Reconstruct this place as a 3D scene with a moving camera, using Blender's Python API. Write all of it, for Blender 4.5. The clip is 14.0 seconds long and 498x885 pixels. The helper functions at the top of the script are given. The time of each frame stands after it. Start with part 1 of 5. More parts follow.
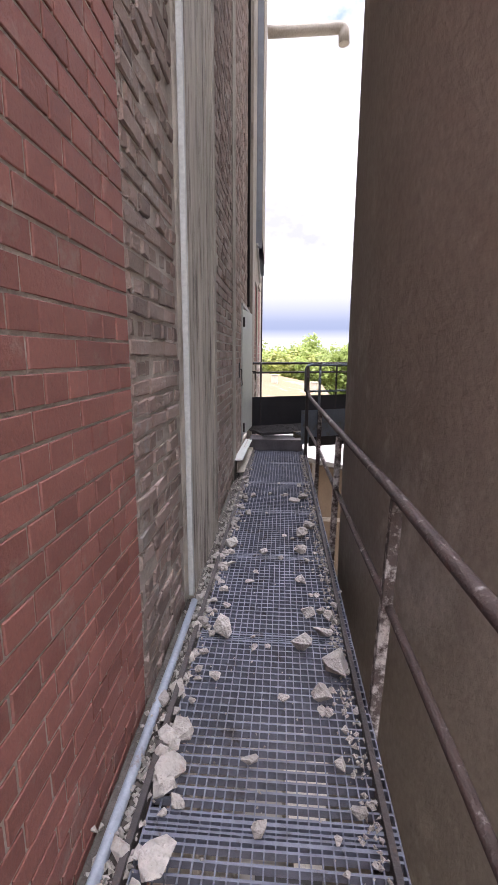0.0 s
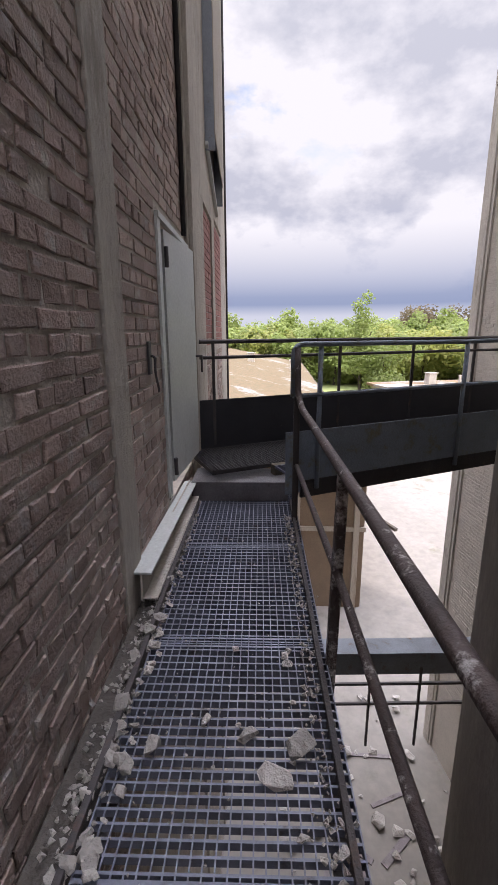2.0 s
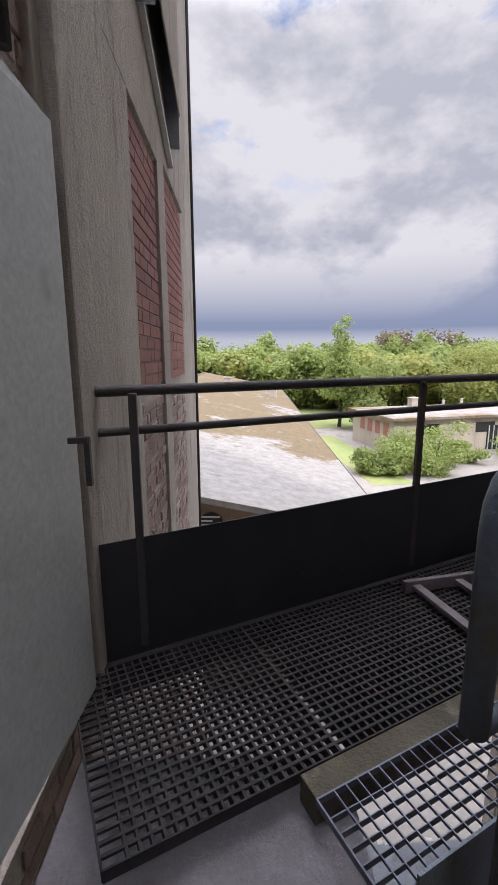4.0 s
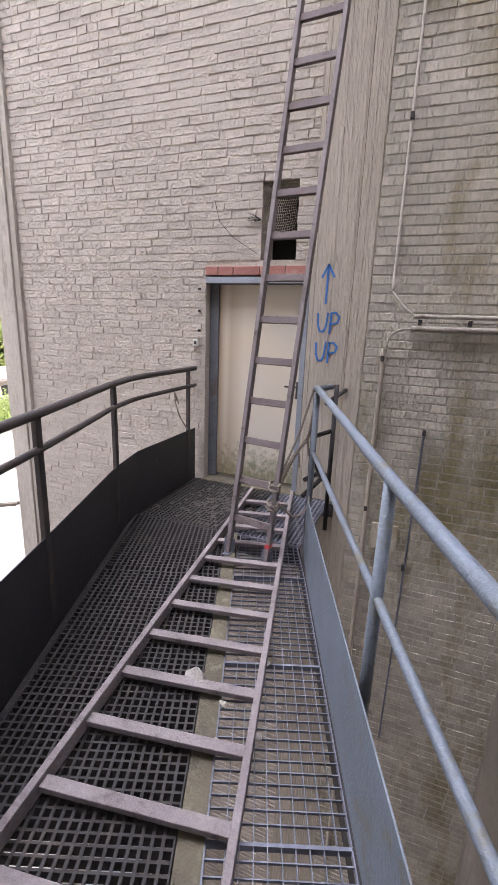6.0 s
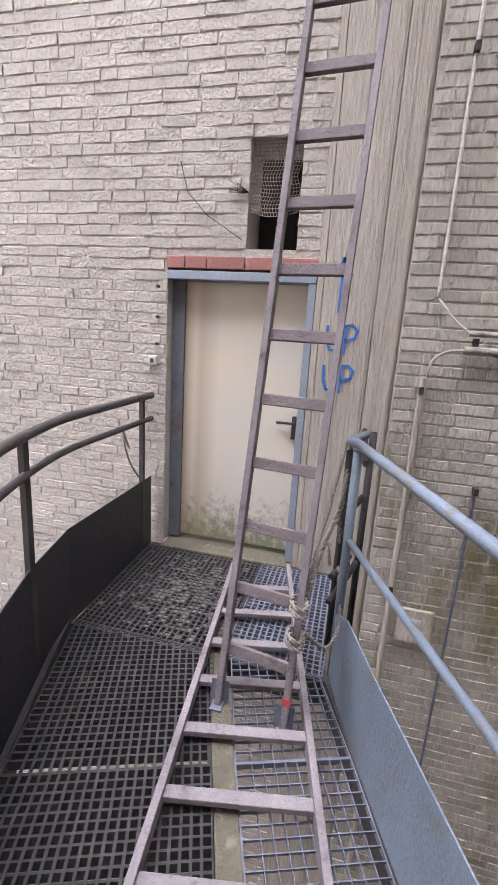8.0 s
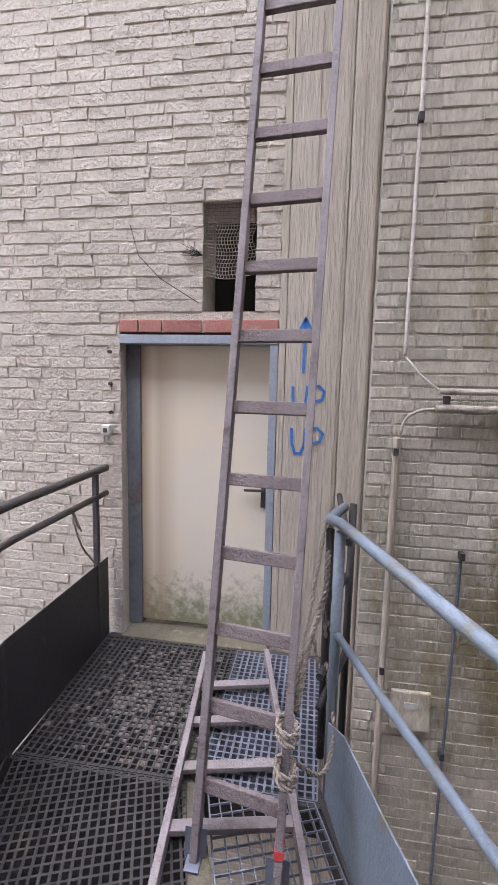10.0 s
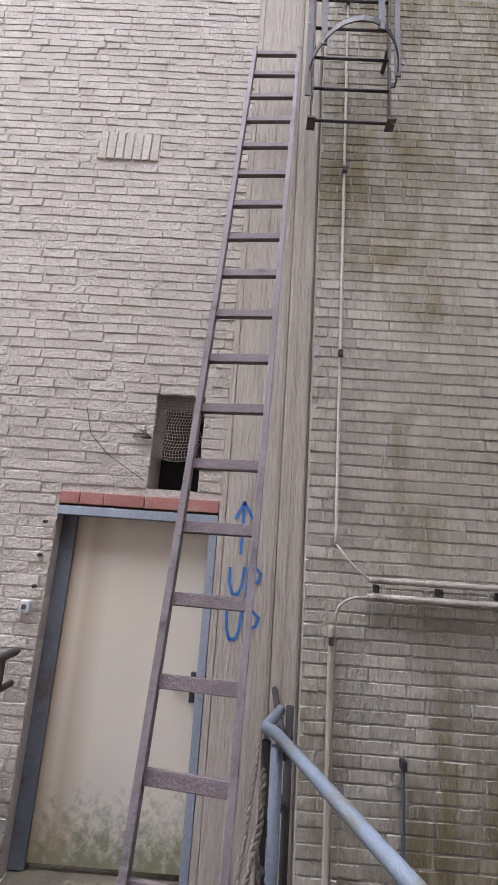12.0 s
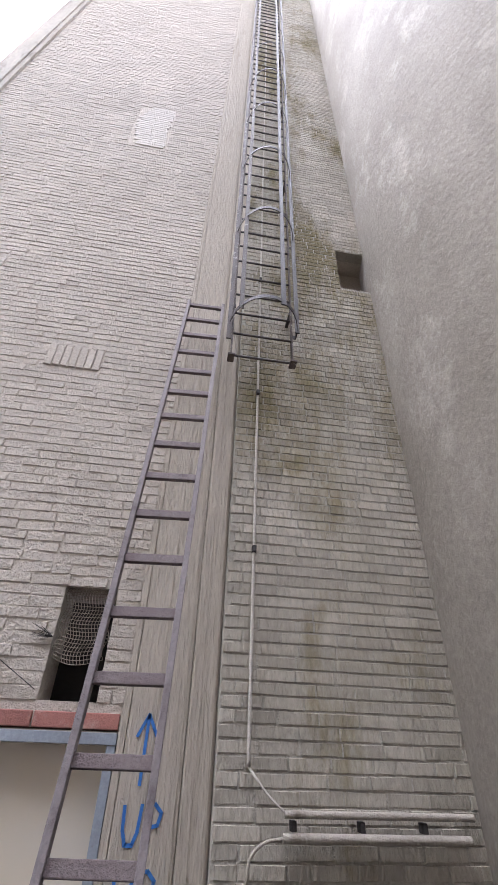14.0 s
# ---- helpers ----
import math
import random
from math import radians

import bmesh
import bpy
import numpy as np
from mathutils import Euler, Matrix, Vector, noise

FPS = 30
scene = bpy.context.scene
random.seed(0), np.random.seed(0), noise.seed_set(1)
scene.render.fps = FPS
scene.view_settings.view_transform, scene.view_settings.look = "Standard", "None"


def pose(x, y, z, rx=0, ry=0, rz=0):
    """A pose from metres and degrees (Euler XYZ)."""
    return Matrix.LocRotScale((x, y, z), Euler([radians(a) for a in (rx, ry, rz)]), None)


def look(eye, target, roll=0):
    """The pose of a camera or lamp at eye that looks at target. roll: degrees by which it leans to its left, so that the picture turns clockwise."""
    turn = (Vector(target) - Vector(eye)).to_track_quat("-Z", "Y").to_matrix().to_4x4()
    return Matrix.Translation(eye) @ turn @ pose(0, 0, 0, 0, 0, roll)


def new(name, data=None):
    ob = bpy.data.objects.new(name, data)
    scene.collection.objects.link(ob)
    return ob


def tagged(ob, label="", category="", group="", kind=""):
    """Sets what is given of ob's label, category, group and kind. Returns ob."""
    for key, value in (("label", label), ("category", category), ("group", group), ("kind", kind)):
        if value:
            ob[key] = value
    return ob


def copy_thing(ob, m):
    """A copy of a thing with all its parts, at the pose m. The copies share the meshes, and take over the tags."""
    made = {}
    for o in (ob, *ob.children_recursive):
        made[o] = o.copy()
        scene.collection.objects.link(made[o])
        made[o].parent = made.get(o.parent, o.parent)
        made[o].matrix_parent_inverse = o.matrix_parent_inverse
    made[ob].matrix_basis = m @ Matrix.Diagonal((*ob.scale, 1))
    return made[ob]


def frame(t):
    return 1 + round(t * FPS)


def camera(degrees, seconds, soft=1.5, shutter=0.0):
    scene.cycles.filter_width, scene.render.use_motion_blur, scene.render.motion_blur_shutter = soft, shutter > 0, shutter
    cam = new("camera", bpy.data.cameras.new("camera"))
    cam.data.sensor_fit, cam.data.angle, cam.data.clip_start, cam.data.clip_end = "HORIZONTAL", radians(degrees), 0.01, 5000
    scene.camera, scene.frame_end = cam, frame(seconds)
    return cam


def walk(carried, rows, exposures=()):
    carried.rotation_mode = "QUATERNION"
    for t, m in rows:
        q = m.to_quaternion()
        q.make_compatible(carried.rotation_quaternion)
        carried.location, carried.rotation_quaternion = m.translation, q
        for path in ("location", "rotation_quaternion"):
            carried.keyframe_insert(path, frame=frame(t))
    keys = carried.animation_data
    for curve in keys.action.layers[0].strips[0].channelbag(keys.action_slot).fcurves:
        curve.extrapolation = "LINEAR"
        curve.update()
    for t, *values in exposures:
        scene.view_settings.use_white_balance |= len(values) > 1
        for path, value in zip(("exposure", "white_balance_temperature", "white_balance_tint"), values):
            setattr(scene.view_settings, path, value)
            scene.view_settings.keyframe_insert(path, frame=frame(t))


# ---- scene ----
cam = camera(58.8, 14.0)
PATH = [
    (0, (-0.66, -1.433, 1.587), (-0.623, 0.529, 1.196), 0.3),
    (0.5, (-0.639, -0.477, 1.592), (-0.555, 1.479, 1.182), -0.2),
    (1, (-0.463, 0.391, 1.557), (-0.289, 2.335, 1.121), 0.4),
    (1.5, (-0.367, 1.287, 1.566), (-0.213, 3.226, 1.101), -0.5),
    (2, (-0.221, 2.137, 1.529), (-0.092, 4.072, 1.041), -0.3),
    (2.2, (-0.191, 2.48, 1.523), (-0.081, 4.419, 1.045), -0.6),
    (4.3, (0.068, 5.615, 1.595), (0.374, 7.556, 1.223), 0.0),
    (4.5, (0.143, 5.838, 1.635), (0.584, 7.754, 1.268), -0.5),
    (5, (0.358, 6.197, 1.78), (1.509, 7.735, 1.227), 2.5),
    (5.2, (0.475, 6.332, 1.794), (1.934, 7.571, 1.212), 4.6),
    (5.5, (0.625, 6.293, 1.833), (2.276, 7.27, 1.266), 3.9),
    (6, (0.861, 6.404, 1.866), (2.669, 7.092, 1.355), 2.2),
    (6.5, (1.089, 6.72, 1.88), (2.982, 7.145, 1.394), 3.1),
    (7, (1.271, 6.88, 1.864), (3.172, 7.22, 1.344), 4.4),
    (7.5, (1.627, 7.034, 1.855), (3.523, 7.427, 1.353), 4.6),
    (7.7, (1.783, 7.093, 1.874), (3.673, 7.519, 1.379), 4.2),
    (9.8, (2.195, 7.174, 1.98), (4.146, 7.503, 1.691), 1.0),
    (10, (2.188, 7.188, 1.998), (4.149, 7.488, 1.743), 1.3),
    (10.5, (2.16, 7.209, 2.042), (4.141, 7.467, 1.957), 2.1),
    (11, (2.141, 7.228, 2.077), (4.126, 7.452, 2.168), 3.6),
    (11.5, (2.117, 7.229, 2.12), (4.09, 7.383, 2.413), 4.0),
    (12, (2.092, 7.219, 2.134), (4.039, 7.261, 2.59), 4.0),
    (12.5, (2.039, 7.202, 2.166), (3.921, 7.144, 2.838), 3.4),
    (13, (1.991, 7.191, 2.184), (3.798, 7.042, 3.029), 2.7),
    (13.5, (1.932, 7.188, 2.211), (3.651, 6.968, 3.211), 2.1),
    (14, (1.89, 7.197, 2.228), (3.504, 6.965, 3.386), 2.1),
]
walk(cam, [(t, look(eye, target, roll)) for t, eye, target, roll in PATH],
     exposures=[(0.0, 0.95, 6500, 20), (1.0, 0.62, 6500, 20), (2.2, 0.25, 6400, 19), (4.3, -0.15, 6300, 18), (5.0, -0.4, 6200, 20), (5.6, 0.5, 6400, 22),
                (6.2, 1.35, 6300, 20), (7.0, 1.5, 6200, 20), (8.0, 1.5, 6200, 20), (11.5, 1.15, 6100, 19), (14.0, 0.9, 6100, 18)])

# ---- world and sun ----
SUN_TO = Vector((0.55, -0.55, 0.66)).normalized()
world = bpy.data.worlds.new("sky")
scene.world = world
world.use_nodes = True
wn = world.node_tree
wn.nodes.clear()


def node(tree, kind, **values):
    n = tree.nodes.new(kind)
    for key, value in values.items():
        n.inputs[key.replace("_", " ")].default_value = value
    return n


def ramp(tree, source, stops):
    n = tree.nodes.new("ShaderNodeValToRGB")
    while len(n.color_ramp.elements) < len(stops):
        n.color_ramp.elements.new(0.5)
    for e, (p, c) in zip(n.color_ramp.elements, stops):
        e.position = p
        e.color = (c, c, c, 1) if isinstance(c, (int, float)) else (*c, 1)
    tree.links.new(source, n.inputs[0])
    return n.outputs[0]


def mixed(tree, factor, a, b, mode="MIX"):
    n = tree.nodes.new("ShaderNodeMix")
    n.data_type, n.blend_type = "RGBA", mode
    for socket, value in ((n.inputs[0], factor), (n.inputs[6], a), (n.inputs[7], b)):
        if isinstance(value, bpy.types.NodeSocket):
            tree.links.new(value, socket)
        elif isinstance(value, (int, float)):
            socket.default_value = value
        else:
            socket.default_value = (*value, 1)
    return n.outputs[2]


sky = wn.nodes.new("ShaderNodeTexSky")
sky.sky_type, sky.sun_disc = "NISHITA", False
sky.sun_elevation = math.asin(SUN_TO.z)
sky.sun_rotation = math.atan2(SUN_TO.x, SUN_TO.y)
coords = wn.nodes.new("ShaderNodeTexCoord")
split = wn.nodes.new("ShaderNodeSeparateXYZ")
wn.links.new(coords.outputs["Generated"], split.inputs[0])
stretch = wn.nodes.new("ShaderNodeMapping")
stretch.inputs["Scale"].default_value = (1.0, 1.0, 1.7)
stretch.inputs["Location"].default_value = (0.35, 0.1, 0.0)
wn.links.new(coords.outputs["Generated"], stretch.inputs[0])
puffs = node(wn, "ShaderNodeTexNoise", Scale=2.9, Detail=8.0, Roughness=0.58)
wn.links.new(stretch.outputs[0], puffs.inputs["Vector"])
height = ramp(wn, split.outputs[2], [(0.0, (0.66, 0.71, 0.80)), (0.03, (0.68, 0.72, 0.81)), (0.055, (0.33, 0.40, 0.57)), (0.11, (0.42, 0.48, 0.63)),
                                     (0.24, (0.58, 0.61, 0.69)), (0.6, (0.66, 0.69, 0.75))])
cloud = mixed(wn, ramp(wn, puffs.outputs["Fac"], [(0.43, 0.0), (0.55, 1.0)]), height, (0.95, 0.96, 0.98))
cloud = mixed(wn, ramp(wn, split.outputs[2], [(0.07, 1.0), (0.20, 0.0)]), cloud, height)
gaps = node(wn, "ShaderNodeTexNoise", Scale=3.4, Detail=6.0, Roughness=0.6)
wn.links.new(stretch.outputs[0], gaps.inputs["Vector"])
clear = mixed(wn, 1.0, sky.outputs[0], (0.34, 0.30, 0.28), "MULTIPLY")
hole = wn.nodes.new("ShaderNodeMath")
hole.operation = "MULTIPLY"
wn.links.new(ramp(wn, gaps.outputs["Fac"], [(0.55, 0.0), (0.64, 1.0)]), hole.inputs[0])
wn.links.new(ramp(wn, split.outputs[2], [(0.25, 0.0), (0.42, 1.0)]), hole.inputs[1])
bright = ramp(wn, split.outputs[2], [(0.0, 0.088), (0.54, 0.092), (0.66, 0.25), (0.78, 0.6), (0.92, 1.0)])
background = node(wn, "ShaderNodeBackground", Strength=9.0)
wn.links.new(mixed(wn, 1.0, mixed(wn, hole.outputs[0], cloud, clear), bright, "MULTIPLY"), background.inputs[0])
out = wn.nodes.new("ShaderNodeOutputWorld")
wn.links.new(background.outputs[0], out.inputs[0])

sun_data = bpy.data.lights.new("sun", "SUN")
sun_data.energy, sun_data.angle, sun_data.color = 2.6, radians(2.0), (1.0, 0.96, 0.88)
sun = new("sun", sun_data)
sun.matrix_world = look(SUN_TO * 60, (0, 0, 0))

# ---- materials ----


def material(name, colour, second, rough=0.8, grain=30.0, stain=1.3, bump=0.3, metal=0.0, island=0.0, each=0.0, dirt=None, amount=0.5, dirt_scale=2.5,
             streak=1.0, bump_scale=None):
    """Two tones mixed by stains, fine grain with relief, a third tone in patches, and a change of value from piece to piece."""
    m = bpy.data.materials.new(name)
    m.use_nodes = True
    nt = m.node_tree
    shader = nt.nodes["Principled BSDF"]
    where = nt.nodes.new("ShaderNodeNewGeometry").outputs["Position"]
    if streak != 1.0:
        squash = nt.nodes.new("ShaderNodeMapping")
        squash.inputs["Scale"].default_value = (1, 1, streak)
        nt.links.new(where, squash.inputs[0])
        long_way = squash.outputs[0]
    else:
        long_way = where
    stains = node(nt, "ShaderNodeTexNoise", Scale=stain, Detail=5.0, Roughness=0.6)
    nt.links.new(long_way, stains.inputs["Vector"])
    fine = node(nt, "ShaderNodeTexNoise", Scale=grain, Detail=4.0, Roughness=0.65)
    nt.links.new(long_way, fine.inputs["Vector"])
    base = mixed(nt, ramp(nt, stains.outputs["Fac"], [(0.35, 0.0), (0.68, 1.0)]), colour, second)
    if dirt:
        patches = node(nt, "ShaderNodeTexNoise", Scale=dirt_scale, Detail=8.0, Roughness=0.72)
        nt.links.new(long_way, patches.inputs["Vector"])
        base = mixed(nt, ramp(nt, patches.outputs["Fac"], [(0.66 - 0.24 * amount, 0.0), (0.76 - 0.20 * amount, 1.0)]), base, dirt)
    base = mixed(nt, 0.8, base, ramp(nt, fine.outputs["Fac"], [(0.25, 0.62), (0.75, 1.0)]), "MULTIPLY")
    if island:
        geometry = nt.nodes.new("ShaderNodeNewGeometry")
        base = mixed(nt, 1.0, base, ramp(nt, geometry.outputs["Random Per Island"], [(0.0, 1.0 - island), (1.0, 1.0)]), "MULTIPLY")
    if each:
        info = nt.nodes.new("ShaderNodeObjectInfo")
        base = mixed(nt, 1.0, base, ramp(nt, info.outputs["Random"], [(0.0, 1.0 - each), (1.0, 1.0)]), "MULTIPLY")
    nt.links.new(base, shader.inputs["Base Color"])
    shader.inputs["Metallic"].default_value = metal
    nt.links.new(ramp(nt, fine.outputs["Fac"], [(0.2, max(0.05, rough - 0.15)), (0.8, min(1.0, rough + 0.12))]), shader.inputs["Roughness"])
    relief = node(nt, "ShaderNodeBump", Strength=bump, Distance=0.02)
    if bump_scale:
        lumps = node(nt, "ShaderNodeTexNoise", Scale=bump_scale, Detail=6.0, Roughness=0.7)
        nt.links.new(where, lumps.inputs["Vector"])
        nt.links.new(lumps.outputs["Fac"], relief.inputs["Height"])
    else:
        nt.links.new(fine.outputs["Fac"], relief.inputs["Height"])
    nt.links.new(relief.outputs[0], shader.inputs["Normal"])
    return m


M = {
    "red_brick": material("red_brick", (0.52, 0.22, 0.175), (0.44, 0.18, 0.145), 0.75, 60, 1.2, 0.35, island=0.28, each=0.2, dirt=(0.56, 0.36, 0.30), amount=0.4, dirt_scale=4),
    "red_mortar": material("red_mortar", (0.40, 0.33, 0.29), (0.30, 0.25, 0.22), 0.95, 80, 2.0, 0.4),
    "old_brick": material("old_brick", (0.53, 0.375, 0.315), (0.63, 0.505, 0.43), 0.9, 45, 1.6, 1.0, island=0.45, each=0.35, dirt=(0.68, 0.62, 0.55), amount=0.5, dirt_scale=5),
    "old_mortar": material("old_mortar", (0.60, 0.54, 0.47), (0.44, 0.385, 0.33), 0.95, 40, 3.0, 1.0),
    "white_brick": material("white_brick", (0.65, 0.585, 0.50), (0.56, 0.50, 0.425), 0.88, 38, 0.9, 0.9, island=0.12, each=0.10, dirt=(0.47, 0.41, 0.345), amount=0.34, dirt_scale=3.2),
    "white_mortar": material("white_mortar", (0.53, 0.475, 0.405), (0.60, 0.54, 0.46), 0.95, 40, 1.5, 0.9),
    "mossy_brick": material("mossy_brick", (0.74, 0.68, 0.575), (0.56, 0.51, 0.41), 0.9, 40, 1.6, 0.9, island=0.28, each=0.22, dirt=(0.31, 0.26, 0.13), amount=0.72, dirt_scale=1.0, streak=0.35),
    "mossy_mortar": material("mossy_mortar", (0.50, 0.465, 0.40), (0.38, 0.355, 0.29), 0.95, 40, 1.2, 0.9),
    "plaster": material("plaster", (0.53, 0.47, 0.39), (0.45, 0.395, 0.32), 0.92, 60, 1.0, 0.9, dirt=(0.36, 0.305, 0.235), amount=0.4, streak=0.1),
    "concrete": material("concrete", (0.56, 0.51, 0.43), (0.43, 0.385, 0.325), 0.92, 30, 1.8, 0.9, dirt=(0.27, 0.235, 0.19), amount=0.4, dirt_scale=3.5, streak=0.3, bump_scale=28),
    "silo": material("silo", (0.46, 0.42, 0.365), (0.34, 0.305, 0.26), 0.92, 32, 0.9, 0.7, dirt=(0.54, 0.50, 0.445), amount=0.5, dirt_scale=1.6, streak=0.6, bump_scale=11),
    "galvanised": material("galvanised", (0.20, 0.215, 0.27), (0.14, 0.15, 0.185), 0.5, 70, 4.0, 0.2, metal=0.4, dirt=(0.09, 0.08, 0.075), amount=0.4, dirt_scale=7),
    "dirty_steel": material("dirty_steel", (0.040, 0.035, 0.034), (0.025, 0.022, 0.022), 0.82, 60, 4.0, 0.4, dirt=(0.085, 0.066, 0.052), amount=0.35, dirt_scale=6),
    "black_plate": material("black_plate", (0.032, 0.031, 0.035), (0.022, 0.022, 0.025), 0.55, 50, 3.0, 0.12, dirt=(0.11, 0.105, 0.105), amount=0.08, dirt_scale=6),
    "blue_paint": material("blue_paint", (0.205, 0.245, 0.295), (0.15, 0.18, 0.215), 0.5, 60, 3.0, 0.3, dirt=(0.17, 0.16, 0.115), amount=0.5, dirt_scale=6),
    "rail_dark": material("rail_dark", (0.045, 0.04, 0.04), (0.075, 0.06, 0.055), 0.6, 60, 5.0, 0.3, dirt=(0.11, 0.07, 0.05), amount=0.35, dirt_scale=9),
    "post_peeling": material("post_peeling", (0.13, 0.10, 0.09), (0.08, 0.06, 0.05), 0.65, 60, 5.0, 0.6, dirt=(0.66, 0.62, 0.58), amount=0.8, dirt_scale=13),
    "rail_peeling": material("rail_peeling", (0.10, 0.07, 0.06), (0.06, 0.045, 0.04), 0.65, 60, 5.0, 0.5, dirt=(0.58, 0.54, 0.50), amount=0.33, dirt_scale=14),
    "wood": material("wood", (0.27, 0.235, 0.235), (0.19, 0.16, 0.16), 0.8, 60, 4.0, 0.45, dirt=(0.12, 0.095, 0.09), amount=0.35, dirt_scale=8),
    "rung_wood": material("rung_wood", (0.15, 0.115, 0.115), (0.20, 0.165, 0.16), 0.85, 60, 5.0, 0.5, dirt=(0.08, 0.06, 0.06), amount=0.4, dirt_scale=10),
    "board_concrete": material("board_concrete", (0.70, 0.63, 0.53), (0.40, 0.355, 0.29), 0.95, 34, 4.2, 1.0, dirt=(0.17, 0.14, 0.115), amount=0.62, dirt_scale=9.0, streak=0.12, bump_scale=30),
    # debris kept dark: the shade of the gap by the wall is in this colour
    "debris": material("debris", (0.12, 0.105, 0.09), (0.075, 0.065, 0.055), 0.95, 30, 6.0, 1.0, dirt=(0.24, 0.22, 0.20), amount=0.3, dirt_scale=12),
    "step_steel": material("step_steel", (0.21, 0.195, 0.20), (0.14, 0.13, 0.13), 0.5, 50, 4.0, 0.4, metal=0.3, dirt=(0.09, 0.08, 0.075), amount=0.35, dirt_scale=6),
    "girder_paint": material("girder_paint", (0.19, 0.21, 0.235), (0.13, 0.14, 0.155), 0.6, 30, 2.0, 0.3, dirt=(0.13, 0.09, 0.065), amount=0.4, dirt_scale=4),
    # near-black for the pit under the gangway; its shade is in this colour
    "pit_shade": material("pit_shade", (0.06, 0.055, 0.055), (0.04, 0.037, 0.036), 0.95, 20, 1.0, 0.6),
    "fresh_brick": material("fresh_brick", (0.70, 0.655, 0.59), (0.63, 0.585, 0.52), 0.9, 40, 2.0, 0.6, island=0.12),
    "door_cream": material("door_cream", (0.66, 0.58, 0.44), (0.60, 0.54, 0.43), 0.55, 30, 0.8, 0.06, dirt=(0.45, 0.40, 0.33), amount=0.1),
    "door_white": material("door_white", (0.62, 0.64, 0.60), (0.55, 0.57, 0.54), 0.5, 40, 1.5, 0.06, dirt=(0.40, 0.40, 0.37), amount=0.15),
    "frame_grey": material("frame_grey", (0.34, 0.38, 0.43), (0.27, 0.30, 0.34), 0.5, 60, 4.0, 0.1, dirt=(0.2, 0.15, 0.12), amount=0.2, dirt_scale=8),
    # near-black stand-in for the unlit inside of openings, vents, windows and doorway
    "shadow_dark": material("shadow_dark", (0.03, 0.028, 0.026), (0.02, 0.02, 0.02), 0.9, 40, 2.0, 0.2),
    "ground": material("ground", (0.29, 0.263, 0.232), (0.235, 0.212, 0.185), 0.95, 3.0, 0.12, 0.2, dirt=(0.15, 0.14, 0.09), amount=0.4, dirt_scale=0.3),
    "grass": material("grass", (0.20, 0.26, 0.08), (0.28, 0.28, 0.11), 0.95, 2.0, 0.1, 0.3),
    "roof_felt": material("roof_felt", (0.33, 0.305, 0.28), (0.25, 0.225, 0.195), 0.9, 5.0, 0.4, 0.4, dirt=(0.19, 0.12, 0.055), amount=0.8, dirt_scale=0.22),
    "tan_wall": material("tan_wall", (0.30, 0.22, 0.15), (0.24, 0.175, 0.12), 0.9, 20, 0.8, 0.3, island=0.15),
    "leaf": material("leaf", (0.38, 0.48, 0.13), (0.46, 0.54, 0.18), 0.6, 3.0, 0.25, 0.0, island=0.25, each=0.2),
    "leaf_yellow": material("leaf_yellow", (0.52, 0.53, 0.16), (0.45, 0.50, 0.15), 0.6, 3.0, 0.25, 0.0, island=0.25, each=0.2),
    "leaf_brown": material("leaf_brown", (0.30, 0.235, 0.13), (0.24, 0.20, 0.12), 0.8, 3.0, 0.25, 0.0, island=0.3, each=0.2),
    "bark": material("bark", (0.09, 0.07, 0.05), (0.06, 0.05, 0.04), 0.95, 20, 2.0, 0.6),
    "rubble": material("rubble", (0.58, 0.54, 0.485), (0.44, 0.405, 0.36), 0.95, 30, 6.0, 1.0, each=0.35, dirt=(0.42, 0.32, 0.26), amount=0.28, dirt_scale=9),
    "caked_mud": material("caked_mud", (0.15, 0.125, 0.105), (0.10, 0.085, 0.07), 0.95, 40, 5.0, 0.6),
    "lichen_steel": material("lichen_steel", (0.15, 0.13, 0.085), (0.09, 0.078, 0.055), 0.9, 50, 5.0, 0.6, dirt=(0.21, 0.19, 0.13), amount=0.4, dirt_scale=9),
    "red_tape": material("red_tape", (0.55, 0.05, 0.05), (0.45, 0.05, 0.05), 0.5, 40, 5.0, 0.05),
    "spray_blue": material("spray_blue", (0.03, 0.16, 0.50), (0.05, 0.20, 0.52), 0.6, 40, 5.0, 0.05),
    "rope": material("rope", (0.34, 0.29, 0.24), (0.25, 0.215, 0.17), 0.95, 90, 8.0, 0.8),
}



